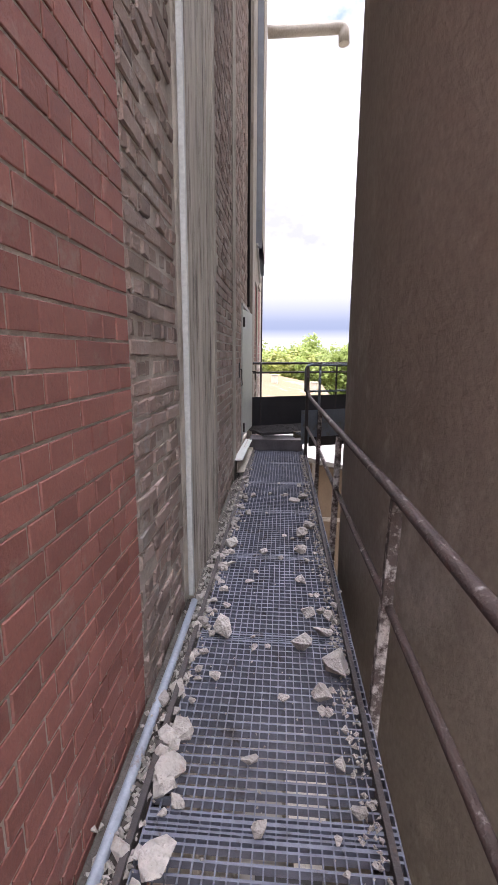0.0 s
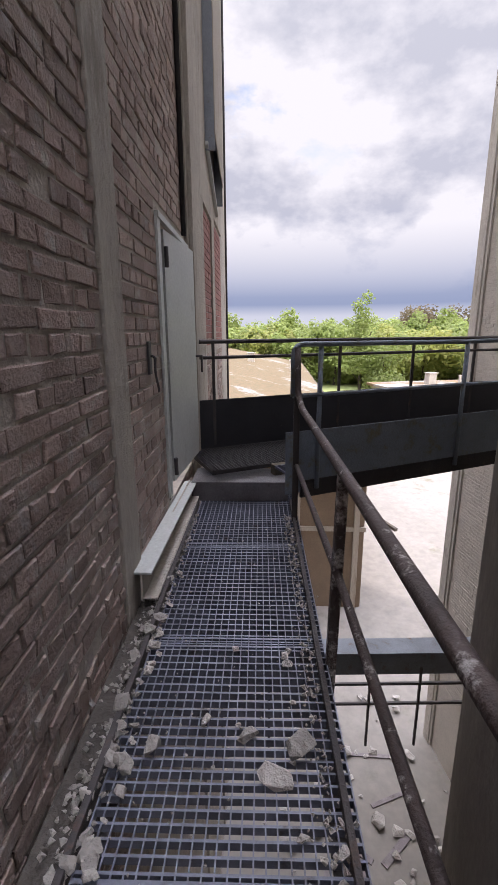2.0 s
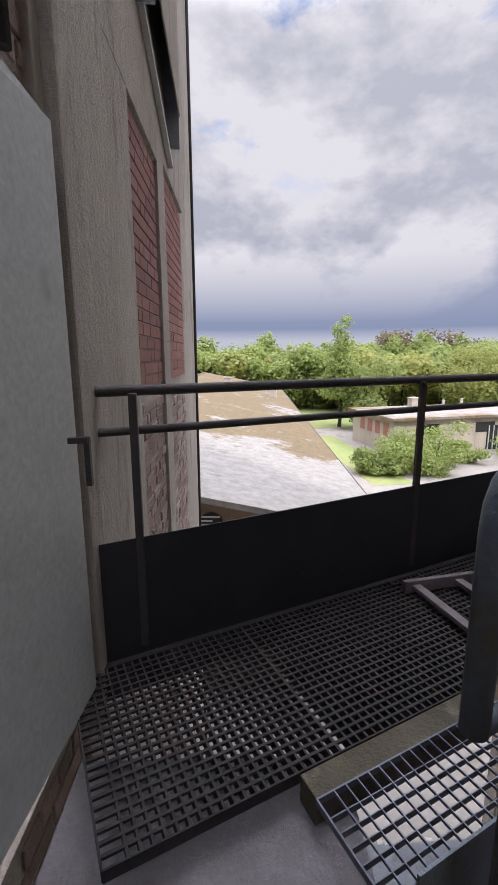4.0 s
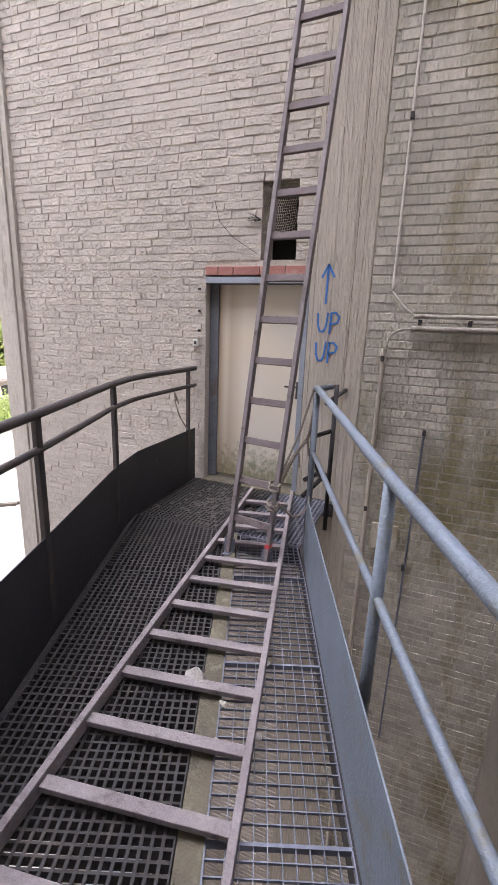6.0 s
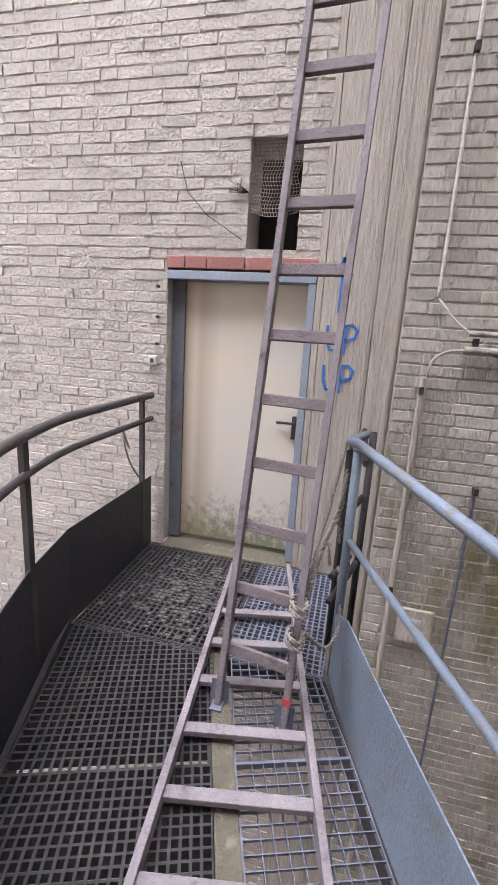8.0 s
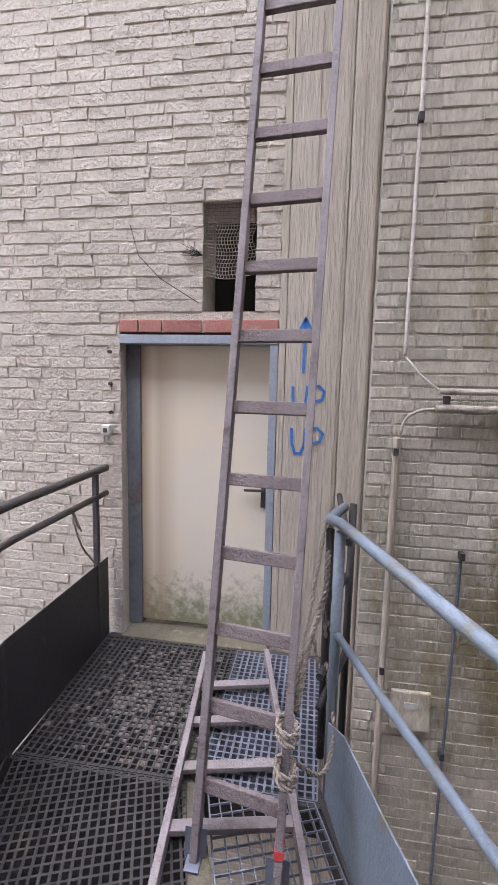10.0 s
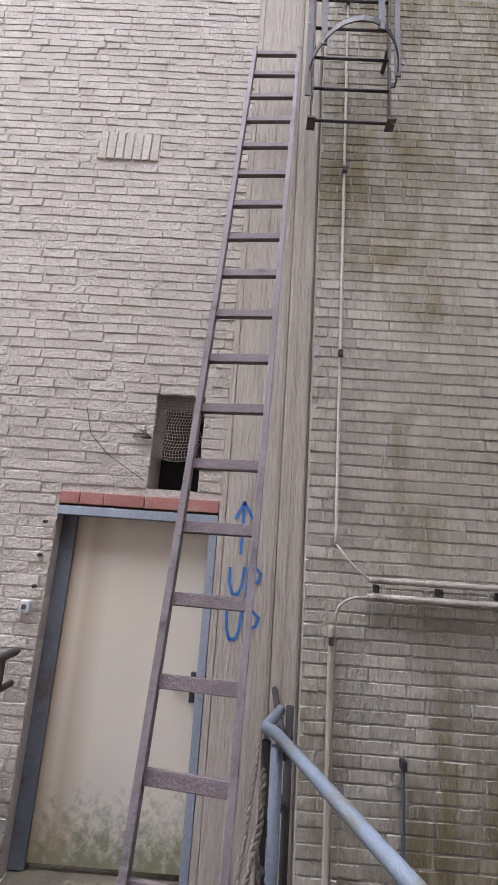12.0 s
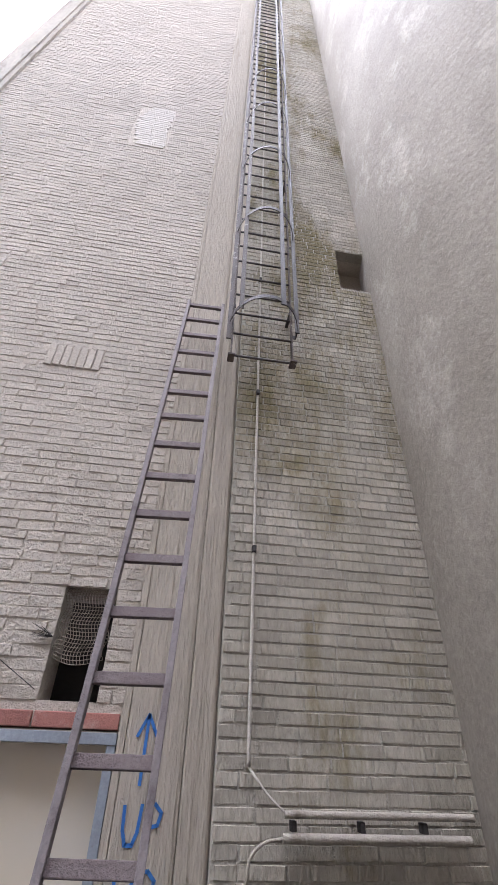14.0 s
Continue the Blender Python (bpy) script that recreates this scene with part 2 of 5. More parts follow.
def stained_door(name):
    """Cream paint, with green algae growing up from the foot and a brown water run near the hinge side."""
    m = bpy.data.materials.new(name)
    m.use_nodes = True
    nt = m.node_tree
    shader = nt.nodes["Principled BSDF"]
    where = nt.nodes.new("ShaderNodeTexCoord").outputs["Object"]
    axes = nt.nodes.new("ShaderNodeSeparateXYZ")
    nt.links.new(where, axes.inputs[0])
    cloudy = node(nt, "ShaderNodeTexNoise", Scale=2.2, Detail=5.0, Roughness=0.6)
    specks = node(nt, "ShaderNodeTexNoise", Scale=16.0, Detail=6.0, Roughness=0.7)
    nt.links.new(where, cloudy.inputs["Vector"])
    nt.links.new(where, specks.inputs["Vector"])
    base = mixed(nt, ramp(nt, cloudy.outputs["Fac"], [(0.35, 0.0), (0.7, 1.0)]), (0.66, 0.58, 0.45), (0.62, 0.57, 0.49))
    grow = nt.nodes.new("ShaderNodeMath")
    grow.operation = "ADD"
    nt.links.new(specks.outputs["Fac"], grow.inputs[0])
    foot = nt.nodes.new("ShaderNodeMapRange")
    foot.inputs["From Min"].default_value, foot.inputs["From Max"].default_value = 0.2, 0.85
    foot.inputs["To Min"].default_value, foot.inputs["To Max"].default_value = 0.30, -0.30
    nt.links.new(axes.outputs[2], foot.inputs["Value"])
    nt.links.new(foot.outputs[0], grow.inputs[1])
    base = mixed(nt, ramp(nt, grow.outputs[0], [(0.48, 0.0), (0.78, 0.85)]), base, (0.16, 0.17, 0.09))
    run = nt.nodes.new("ShaderNodeMapRange")
    run.inputs["From Min"].default_value, run.inputs["From Max"].default_value = 8.12, 8.38
    nt.links.new(axes.outputs[1], run.inputs["Value"])
    base = mixed(nt, ramp(nt, run.outputs[0], [(0.0, 0.0), (0.55, 0.55), (0.75, 0.2), (1.0, 0.75)]), base, (0.36, 0.27, 0.17))
    nt.links.new(base, shader.inputs["Base Color"])
    shader.inputs["Roughness"].default_value = 0.5
    relief = node(nt, "ShaderNodeBump", Strength=0.08, Distance=0.01)
    nt.links.new(specks.outputs["Fac"], relief.inputs["Height"])
    nt.links.new(relief.outputs[0], shader.inputs["Normal"])
    return m


M["door_stained"] = stained_door("door_stained")


def mossy_felt(name):
    """Pale weathered felt near the gable, brown moss taking over further along the roof, with bare pale runs left in it."""
    m = bpy.data.materials.new(name)
    m.use_nodes = True
    nt = m.node_tree
    shader = nt.nodes["Principled BSDF"]
    where = nt.nodes.new("ShaderNodeTexCoord").outputs["Object"]
    axes = nt.nodes.new("ShaderNodeSeparateXYZ")
    nt.links.new(where, axes.inputs[0])
    broad = node(nt, "ShaderNodeTexNoise", Scale=0.22, Detail=7.0, Roughness=0.68)
    small = node(nt, "ShaderNodeTexNoise", Scale=2.6, Detail=7.0, Roughness=0.75)
    for n in (broad, small):
        nt.links.new(where, n.inputs["Vector"])
    felt = mixed(nt, ramp(nt, small.outputs["Fac"], [(0.36, 0.0), (0.62, 1.0)]), (0.275, 0.26, 0.235), (0.19, 0.178, 0.158))
    moss = mixed(nt, ramp(nt, small.outputs["Fac"], [(0.35, 0.0), (0.65, 1.0)]), (0.165, 0.112, 0.06), (0.105, 0.085, 0.042))
    along = nt.nodes.new("ShaderNodeMapRange")
    along.inputs["From Min"].default_value, along.inputs["From Max"].default_value = 1.0, 12.0
    along.inputs["To Min"].default_value, along.inputs["To Max"].default_value = -0.22, 0.10
    nt.links.new(axes.outputs[1], along.inputs["Value"])
    cover = nt.nodes.new("ShaderNodeMath")
    cover.operation = "ADD"
    nt.links.new(broad.outputs["Fac"], cover.inputs[0])
    nt.links.new(along.outputs[0], cover.inputs[1])
    spread = nt.nodes.new("ShaderNodeMath")
    spread.operation = "MULTIPLY_ADD"
    spread.inputs[1].default_value = 0.3
    nt.links.new(small.outputs["Fac"], spread.inputs[0])
    nt.links.new(cover.outputs[0], spread.inputs[2])
    nt.links.new(mixed(nt, ramp(nt, spread.outputs[0], [(0.60, 0.0), (0.68, 1.0)]), felt, moss), shader.inputs["Base Color"])
    shader.inputs["Roughness"].default_value = 0.95
    relief = node(nt, "ShaderNodeBump", Strength=0.6, Distance=0.05)
    nt.links.new(small.outputs["Fac"], relief.inputs["Height"])
    nt.links.new(relief.outputs[0], shader.inputs["Normal"])
    return m


M["mossy_felt"] = mossy_felt("mossy_felt")


def leafy(m):
    """Adds light shining through the leaves."""
    nt = m.node_tree
    shader = nt.nodes["Principled BSDF"]
    glow = nt.nodes.new("ShaderNodeBsdfTranslucent")
    nt.links.new(shader.inputs["Base Color"].links[0].from_socket, glow.inputs["Color"])
    both = nt.nodes.new("ShaderNodeMixShader")
    both.inputs[0].default_value = 0.55
    nt.links.new(shader.outputs[0], both.inputs[1])
    nt.links.new(glow.outputs[0], both.inputs[2])
    nt.links.new(both.outputs[0], nt.nodes["Material Output"].inputs["Surface"])


for key in ("leaf", "leaf_yellow", "leaf_brown"):
    leafy(M[key])

# ---- builders ----


def mesh_of(name, bm, mat, smooth=False):
    me = bpy.data.meshes.new(name)
    bm.to_mesh(me)
    bm.free()
    me.materials.append(M[mat])
    if smooth:
        for p in me.polygons:
            p.use_smooth = len(p.vertices) == 4
    return me


def thing(name, label, category, kind="", group="", m=None):
    """An Empty that holds the parts of one thing."""
    ob = new(name)
    ob.empty_display_size = 0.1
    if m is not None:
        ob.matrix_world = m
    return tagged(ob, label, category, group, kind)


def part(name, bm, mat, parent=None, label="", smooth=False):
    ob = new(name, mesh_of(name, bm, mat, smooth))
    ob.parent = parent
    if label:
        ob["label"] = label
    return ob


def box(bm, x0, x1, y0, y1, z0, z1, bevel=0.0, m=None):
    size = (x1 - x0, y1 - y0, z1 - z0)
    made = bmesh.ops.create_cube(bm, size=1.0, matrix=Matrix.Translation(((x0 + x1) / 2, (y0 + y1) / 2, (z0 + z1) / 2)) @ Matrix.Diagonal((*size, 1)))["verts"]
    if bevel:
        edges = list({e for v in made for e in v.link_edges})
        made = bmesh.ops.bevel(bm, geom=edges, offset=bevel, segments=2, affect="EDGES", profile=0.6)["verts"]
    if m is not None:
        bmesh.ops.transform(bm, matrix=m, verts=made)
    return bm


def bar(bm, a, b, w, h, up=(0, 0, 1), bevel=0.0):
    """A straight bar of width w and height h from a to b."""
    a, b = Vector(a), Vector(b)
    along = (b - a).normalized()
    side = along.cross(Vector(up)).normalized()
    top = side.cross(along)
    m = Matrix((side, along, top)).transposed().to_4x4()
    m.translation = (a + b) / 2
    return box(bm, -w / 2, w / 2, -(b - a).length / 2, (b - a).length / 2, -h / 2, h / 2, bevel, m)


def tube(bm, points, r, sides=12, closed=False):
    """A round tube along points."""
    pts = [Vector(p) for p in points]
    n = len(pts)
    rings, up = [], None
    for i, p in enumerate(pts):
        before = pts[i - 1] if (i or closed) else p
        after = pts[(i + 1) % n] if (i < n - 1 or closed) else p
        d = (after - before).normalized()
        if up is None:
            up = Vector((0, 0, 1)) if abs(d.z) < 0.9 else Vector((1, 0, 0))
        side = d.cross(up).normalized()
        up = side.cross(d).normalized()
        rings.append([bm.verts.new(p + (side * math.cos(k * math.tau / sides) + up * math.sin(k * math.tau / sides)) * r) for k in range(sides)])
    for i in range(n if closed else n - 1):
        a, b = rings[i], rings[(i + 1) % n]
        for k in range(sides):
            bm.faces.new((a[k], a[(k + 1) % sides], b[(k + 1) % sides], b[k]))
    if not closed:
        bm.faces.new(rings[0][::-1])
        bm.faces.new(rings[-1])
    bmesh.ops.recalc_face_normals(bm, faces=bm.faces)
    return bm


def bent(points, r, steps=5):
    """The same line with its corners rounded."""
    pts = [Vector(p) for p in points]
    made = [pts[0]]
    for a, b, c in zip(pts, pts[1:], pts[2:]):
        r1 = min(r, (b - a).length * 0.45, (c - b).length * 0.45)
        p, q = b + (a - b).normalized() * r1, b + (c - b).normalized() * r1
        for i in range(steps + 1):
            t = i / steps
            made.append(p * (1 - t) ** 2 + b * 2 * t * (1 - t) + q * t * t)
    return made + [pts[-1]]


def prism(bm, outline, z0, z1):
    low = [bm.verts.new((x, y, z0)) for x, y in outline]
    high = [bm.verts.new((x, y, z1)) for x, y in outline]
    n = len(outline)
    bm.faces.new(low[::-1])
    bm.faces.new(high)
    for i in range(n):
        bm.faces.new((low[i], low[(i + 1) % n], high[(i + 1) % n], high[i]))
    bmesh.ops.recalc_face_normals(bm, faces=bm.faces)
    return bm


def slab(name, label, category, mat, boxes, m=None, bevel=0.0):
    bm = bmesh.new()
    for b in boxes:
        box(bm, *b, bevel)
    ob = new(name, mesh_of(name, bm, mat))
    if m is not None:
        ob.matrix_world = m
    return tagged(ob, label, category, kind="structure")


# ---- frames of reference: the gangway and the bridge stand askew to the silo house ----
GANG = pose(-0.337, 6.178, -0.066, 0, 0, -5.3) @ Matrix.Scale(1.08, 4)   # x across the gangway, y along it
DECK = 0.23                                     # height of the bridge deck
BRIDGE = pose(0.48, 5.87, DECK, 0, 0, 20.0)    # x along the bridge, y across it
GROUND = -8.8
WALL_X = 5.0                                    # face of the silo house
WALL_V = -0.24                                  # face of the mill wall, in GANG

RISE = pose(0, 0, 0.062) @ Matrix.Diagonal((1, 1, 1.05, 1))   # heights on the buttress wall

# ---- structure ----
slab("ground", "pale dusty concrete yard with worn patches", "ground", "ground", [(-1500, 1500, -1500, 1500, GROUND - 0.5, GROUND)])

MILL_TOP, HOUSE_TOP = 10.4, 23.5
# mill wall beside the gangway: backing, with a doorway
slab("wall_mill", "weathered brick wall of the old mill", "wall", "old_mortar",
     [(-0.7, WALL_V - 0.012, -14, -0.50, GROUND, MILL_TOP), (-0.7, WALL_V - 0.012, 0.66, 4.46, GROUND, MILL_TOP), (-0.7, -0.345, 4.46, 6.42, GROUND, MILL_TOP), (-0.7, WALL_V - 0.012, -0.50, 0.66, 2.24, MILL_TOP),
      (-0.7, WALL_V - 0.012, -0.50, 0.66, GROUND, 0.165), (-8, -0.7, 6.0, 6.42, GROUND, MILL_TOP), (-8, -0.7, -14, -13.6, GROUND, MILL_TOP), (-8, -7.6, -13.6, 6.0, GROUND, MILL_TOP)], GANG)
# silo house: wall with doorway and hole
slab("wall_silo_house", "whitewashed brick wall of the silo house", "wall", "white_mortar",
     [(5.012, 5.4, 8.5, 11.0, GROUND, HOUSE_TOP), (5.012, 5.4, 7.94, 8.5, 2.33, HOUSE_TOP), (5.012, 5.4, 7.60, 7.94, 2.33, 2.46), (5.012, 5.4, 7.60, 7.94, 3.12, HOUSE_TOP),
      (5.012, 5.4, 7.445, 7.60, 2.33, HOUSE_TOP), (5.012, 5.4, 7.445, 8.5, GROUND, 0.23), (5.012, 5.4, 5.75, 7.445, GROUND, HOUSE_TOP), (5.012, 5.4, 5.0, 5.75, GROUND, 6.75), (5.012, 5.4, 5.0, 5.75, 7.52, HOUSE_TOP), (5.2, 5.4, 5.0, 5.75, 6.75, 7.52), (5.4, 13, 10.6, 11.0, GROUND, HOUSE_TOP),
      (5.4, 5.8, -9, 5.0, GROUND, HOUSE_TOP), (12.6, 13, -9, 10.6, GROUND, HOUSE_TOP), (5.4, 13, -9.4, -9, GROUND, HOUSE_TOP)])

# round silo between the two buildings
bm = bmesh.new()
bmesh.ops.create_cone(bm, segments=128, radius1=4.0, radius2=4.0, depth=32, cap_ends=True, matrix=Matrix.Translation((4.14, 1.454, GROUND + 16)))
tagged(part("round_silo", bm, "silo", None, smooth=False), "tall round silo of rough pale concrete", "silo", kind="structure")
for p in bpy.data.objects["round_silo"].data.polygons:
    p.use_smooth = abs(p.normal.z) < 0.5

# ---- gangway ----


def grating(name, label, length, width, m, mat, pitch=0.0335, deep=0.03, across=True, skip=None, group="grating panels"):
    """A steel grating panel: bearing bars one way, thin rods the other, and a frame. x is across, y along."""
    holder = thing(name, label, "grating", group=group, m=m)
    bm = bmesh.new()
    for x0, x1, y0, y1 in ((0, width, 0, 0.012), (0, width, length - 0.012, length), (0, 0.005, 0.005, length - 0.005), (width - 0.005, width, 0.005, length - 0.005)):
        box(bm, x0, x1, y0, y1, -deep, 0.001)
    part("frame", bm, mat, holder)
    bm = bmesh.new()
    n = int(length / 0.0385)
    for i in range(1, n):
        y = i * length / n
        box(bm, 0.005, width - 0.005, y - 0.004, y + 0.004, -deep, -0.001)
    n = int(width / pitch)
    for i in range(1, n):
        x = i * width / n
        box(bm, x - 0.0022, x + 0.0022, 0.005, length - 0.005, -0.008, 0.0005)
    tagged(part("lattice", bm, mat, holder), kind="stuff")
    return holder


first = None
for i in range(9):
    y0 = -8.93 + i * 1.005
    m = GANG @ pose(-0.075, y0, 0)
    if first is None:
        first = grating("grating_panel", "grey galvanised steel grating panel of the gangway", 0.995, 0.775, m, "galvanised")
    else:
        copy_thing(first, m)

# channels that carry the panels
for v, label in ((-0.10, "rusty steel channel along the brick wall"), (0.725, "rusty steel channel under the railing")):
    bm = bmesh.new()
    box(bm, v - 0.012, v + 0.012, -9, -0.02, -0.18, 0.03, 0.003)
    box(bm, v - 0.04, v + 0.04, -9, -0.02, -0.19, -0.175, 0.003)
    ob = tagged(part("steel_channel", bm, "rail_dark", None), label, "steel beam", kind="structure")
    ob.matrix_world = GANG

# gangway railing
rail = thing("gangway_railing", "rusty brown pipe railing with peeling paint beside the gangway", "railing", m=GANG)
bm = bmesh.new()
tube(bm, bent([(0.83, -9, 1.01), (0.815, -5.3, 0.985), (0.80, -3.1, 0.935), (0.79, -1.95, 0.92), (0.755, -0.55, 0.93), (0.735, -0.42, 1.02), (0.73, -0.40, 1.36)], 0.12), 0.024, 14)
part("top_rail", bm, "rail_peeling", rail, smooth=True)
bm = bmesh.new()
tube(bm, [(0.82, -9, 0.53), (0.81, -5.3, 0.51), (0.79, -3.1, 0.475), (0.785, -2.0, 0.465), (0.735, -0.40, 0.46)], 0.018, 12)
part("mid_rail", bm, "rail_peeling", rail, smooth=True)
for u in (-8.7, -7.0, -5.34, -3.68, -1.98):
    bm = bmesh.new()
    bar(bm, (0.775, u, -0.2), (0.815 if u < -5 else 0.795, u, 0.97 if u < -5 else 0.915), 0.045, 0.045, (0, 1, 0), 0.004)
    part("post", bm, "post_peeling", rail)
bm = bmesh.new()
bar(bm, (0.73, -0.40, -0.2), (0.73, -0.40, 1.0), 0.045, 0.045, (0, 1, 0), 0.004)
part("post", bm, "rail_dark", rail)

# ---- bridge ----
bridge = thing("bridge_deck", "dark steel deck frame of the footbridge", "bridge", m=BRIDGE)
for n0, w, h in ((-0.02, 0.03, 0.16), (0.528, 0.09, 0.14), (1.395, 0.03, 0.16)):
    bm = bmesh.new()
    box(bm, -0.9 if n0 > 1 else 0.0, 4.2, n0 - w / 2, n0 + w / 2, -h, -0.002, 0.004)
    part("beam", bm, "lichen_steel" if 0.1 < n0 < 1 else "dirty_steel", bridge)
# step plate at the end of the gangway
bm = bmesh.new()
box(bm, -0.16, 0.70, 0.0, 0.012, 0.0, 0.15, 0.002)
box(bm, -0.16, 0.72, 0.0, 0.42, 0.167, 0.177, 0.002)
box(bm, -0.16, 0.70, 0.001, 0.03, 0.14, 0.169, 0.002)
step = tagged(part("step_plate", bm, "step_steel"), "dented steel step plate up to the footbridge", "step")
step.matrix_world = GANG


def plate_wall(name, label, line, z0, z1, mat, thick=0.006):
    """A toe board of sheet steel that follows a line in plan; z1 may change along it."""
    bm = bmesh.new()
    rows = []
    for i, (x, y, top) in enumerate(line):
        a = Vector(line[max(i - 1, 0)][:2])
        b = Vector(line[min(i + 1, len(line) - 1)][:2])
        d = (b - a).normalized()
        o = Vector((-d.y, d.x)) * thick / 2
        rows.append([bm.verts.new((x + s * o.x, y + s * o.y, z)) for s, z in ((1, z0), (1, top), (-1, top), (-1, z0))])
    for a, b in zip(rows, rows[1:]):
        for k in range(4):
            bm.faces.new((a[k], a[(k + 1) % 4], b[(k + 1) % 4], b[k]))
    bm.faces.new(rows[0])
    bm.faces.new(rows[-1][::-1])
    bmesh.ops.recalc_face_normals(bm, faces=bm.faces)
    return bm


FAR = [(-0.49, 7.02), (1.30, 7.685), (2.42, 8.085), (3.52, 8.495), (3.93, 8.595), (4.98, 8.60)]
FAR_RAIL = [(-0.55, 7.11), (-0.28, 7.195), (1.31, 7.73), (2.42, 8.085), (3.52, 8.495), (3.93, 8.595), (4.98, 8.60)]   # the rails lean out a little
far_rail = thing("bridge_railing", "black pipe railing with tall sheet steel toe board", "railing", group="bridge railings")
part("toe_board", plate_wall("toe", "", [(x, y, 0.785) for x, y in FAR], 0.19, 0, "black_plate"), "black_plate", far_rail)
bm = bmesh.new()
tube(bm, bent([(x, y, 1.42) for x, y in FAR_RAIL], 0.25), 0.024, 14)
part("top_rail", bm, "rail_dark", far_rail, smooth=True)
bm = bmesh.new()
tube(bm, bent([(x, y, 1.245) for x, y in FAR_RAIL], 0.25), 0.019, 12)
part("mid_rail", bm, "rail_dark", far_rail, smooth=True)
for x, y in ((-0.28, 7.105), (1.30, 7.69), (2.42, 8.09), (3.52, 8.50), (4.84, 8.606)):
    bm = bmesh.new()
    bar(bm, (x, y, 0.26), (x, y, 1.415), 0.034, 0.034, (0, 1, 0), 0.004)
    part("post", bm, "rail_dark", far_rail)

near_rail = thing("bridge_railing", "blue-grey painted pipe railing with sheet steel toe board", "railing", group="bridge railings")
inner = [(0.34, 5.80), (1.5, 6.225), (2.5, 6.59), (3.45, 6.935), (3.75, 7.035), (3.95, 7.09)]
part("toe_board", plate_wall("toe", "", [(x, y, 0.685) for x, y in inner[:-1]] + [(*inner[-1], 0.58)], 0.12, 0, "blue_paint"), "blue_paint", near_rail)
bm = bmesh.new()
tube(bm, bent([(0.39, 5.77, 1.0), (0.39, 5.77, 1.425), (2.24, 6.45, 1.42), (3.98, 7.085, 1.455), (4.08, 7.12, 1.43), (4.30, 7.04, 1.43)], 0.1), 0.022, 14)
part("top_rail", bm, "blue_paint", near_rail, smooth=True)
bm = bmesh.new()
tube(bm, [(0.39, 5.77, 1.0), (2.24, 6.45, 1.0), (3.98, 7.085, 0.985)], 0.016, 12)
part("mid_rail", bm, "blue_paint", near_rail, smooth=True)
for x, y in ((0.64, 5.875), (2.24, 6.45), (3.95, 7.075)):
    bm = bmesh.new()
    tube(bm, [(x, y, 0.15), (x, y, 1.42)], 0.022, 12)
    part("post", bm, "blue_paint", near_rail, smooth=True)

# deck panels, cut to the bends of the bridge


def clipped(p, d, outline):
    """The stretch of the line p + t d inside a convex outline, or None."""
    lo, hi = -99.0, 99.0
    n = len(outline)
    for k in range(n):
        a, b = Vector(outline[k]), Vector(outline[(k + 1) % n])
        inward = Vector((-(b - a).y, (b - a).x))
        over, speed = (p - a).dot(inward), d.dot(inward)
        if abs(speed) < 1e-9:
            if over < 0:
                return None
        elif speed > 0:
            lo = max(lo, -over / speed)
        else:
            hi = min(hi, -over / speed)
    return (p + d * lo, p + d * hi) if hi - lo > 0.01 else None


def cut_grating(label, outline, m, mat, pitch=0.036, deep=0.042, thick=0.009, rod=0.011, lengthwise=False):
    """A grating panel of any convex outline (counter-clockwise)."""
    holder = thing("deck_grating", label, "grating", group="deck gratings", m=m)
    pts = [Vector(p) for p in outline]
    bm = bmesh.new()
    for a, b in zip(pts, pts[1:] + pts[:1]):
        bar(bm, (*a, -deep / 2), (*b, -deep / 2), 0.006, deep)
    part("frame", bm, mat, holder)
    bm = bmesh.new()
    ways = (Vector((1, 0)), Vector((0, 1))) if lengthwise else (Vector((0, 1)), Vector((1, 0)))
    for d, w, top, low in ((ways[0], thick, -0.001, -deep), (ways[1], rod, 0.0005, -0.010)):
        side = Vector((-d.y, d.x))
        reach = [p.dot(side) for p in pts]
        for k in range(1, int((max(reach) - min(reach)) / pitch)):
            cut = clipped(side * (min(reach) + k * pitch), d, outline)
            if cut:
                bar(bm, (*cut[0], (top + low) / 2), (*cut[1], (top + low) / 2), w, top - low)
    tagged(part("lattice", bm, mat, holder), kind="stuff")
    return holder


def on_bridge(x, y):
    p = BRIDGE.inverted() @ Vector((x, y, 0))
    return (p.x, p.y)


dark, open_grey = "dark muddy grating panel of the footbridge", "open grey grating panel of the footbridge"
end_far, end_mid, end_mid2, end_near = on_bridge(3.90, 8.54), on_bridge(3.90, 7.70), on_bridge(3.90, 7.60), on_bridge(3.90, 7.13)
for s0, s1 in ((-0.62, 0.17), (0.176, 1.16), (1.166, 2.15), (2.156, 3.20)):
    cut_grating(dark, [(s0, 0.58), (s1, 0.58), (s1, 1.375), (s0, 1.375)], BRIDGE, "dirty_steel")
cut_grating(dark, [(3.206, 0.58), end_mid, end_far, (3.206, 1.375)], BRIDGE, "dirty_steel")
for s0, s1 in ((0.0, 0.80), (0.806, 1.60), (1.606, 2.40), (2.406, 3.20)):
    cut_grating(open_grey, [(s0, -0.0), (s1, -0.0), (s1, 0.48), (s0, 0.48)], BRIDGE, "galvanised", 0.046, 0.025, 0.0032, 0.004, True)
cut_grating(open_grey, [(3.206, 0.0), end_near, end_mid2, (3.206, 0.48)], BRIDGE, "galvanised", 0.046, 0.025, 0.0032, 0.004, True)
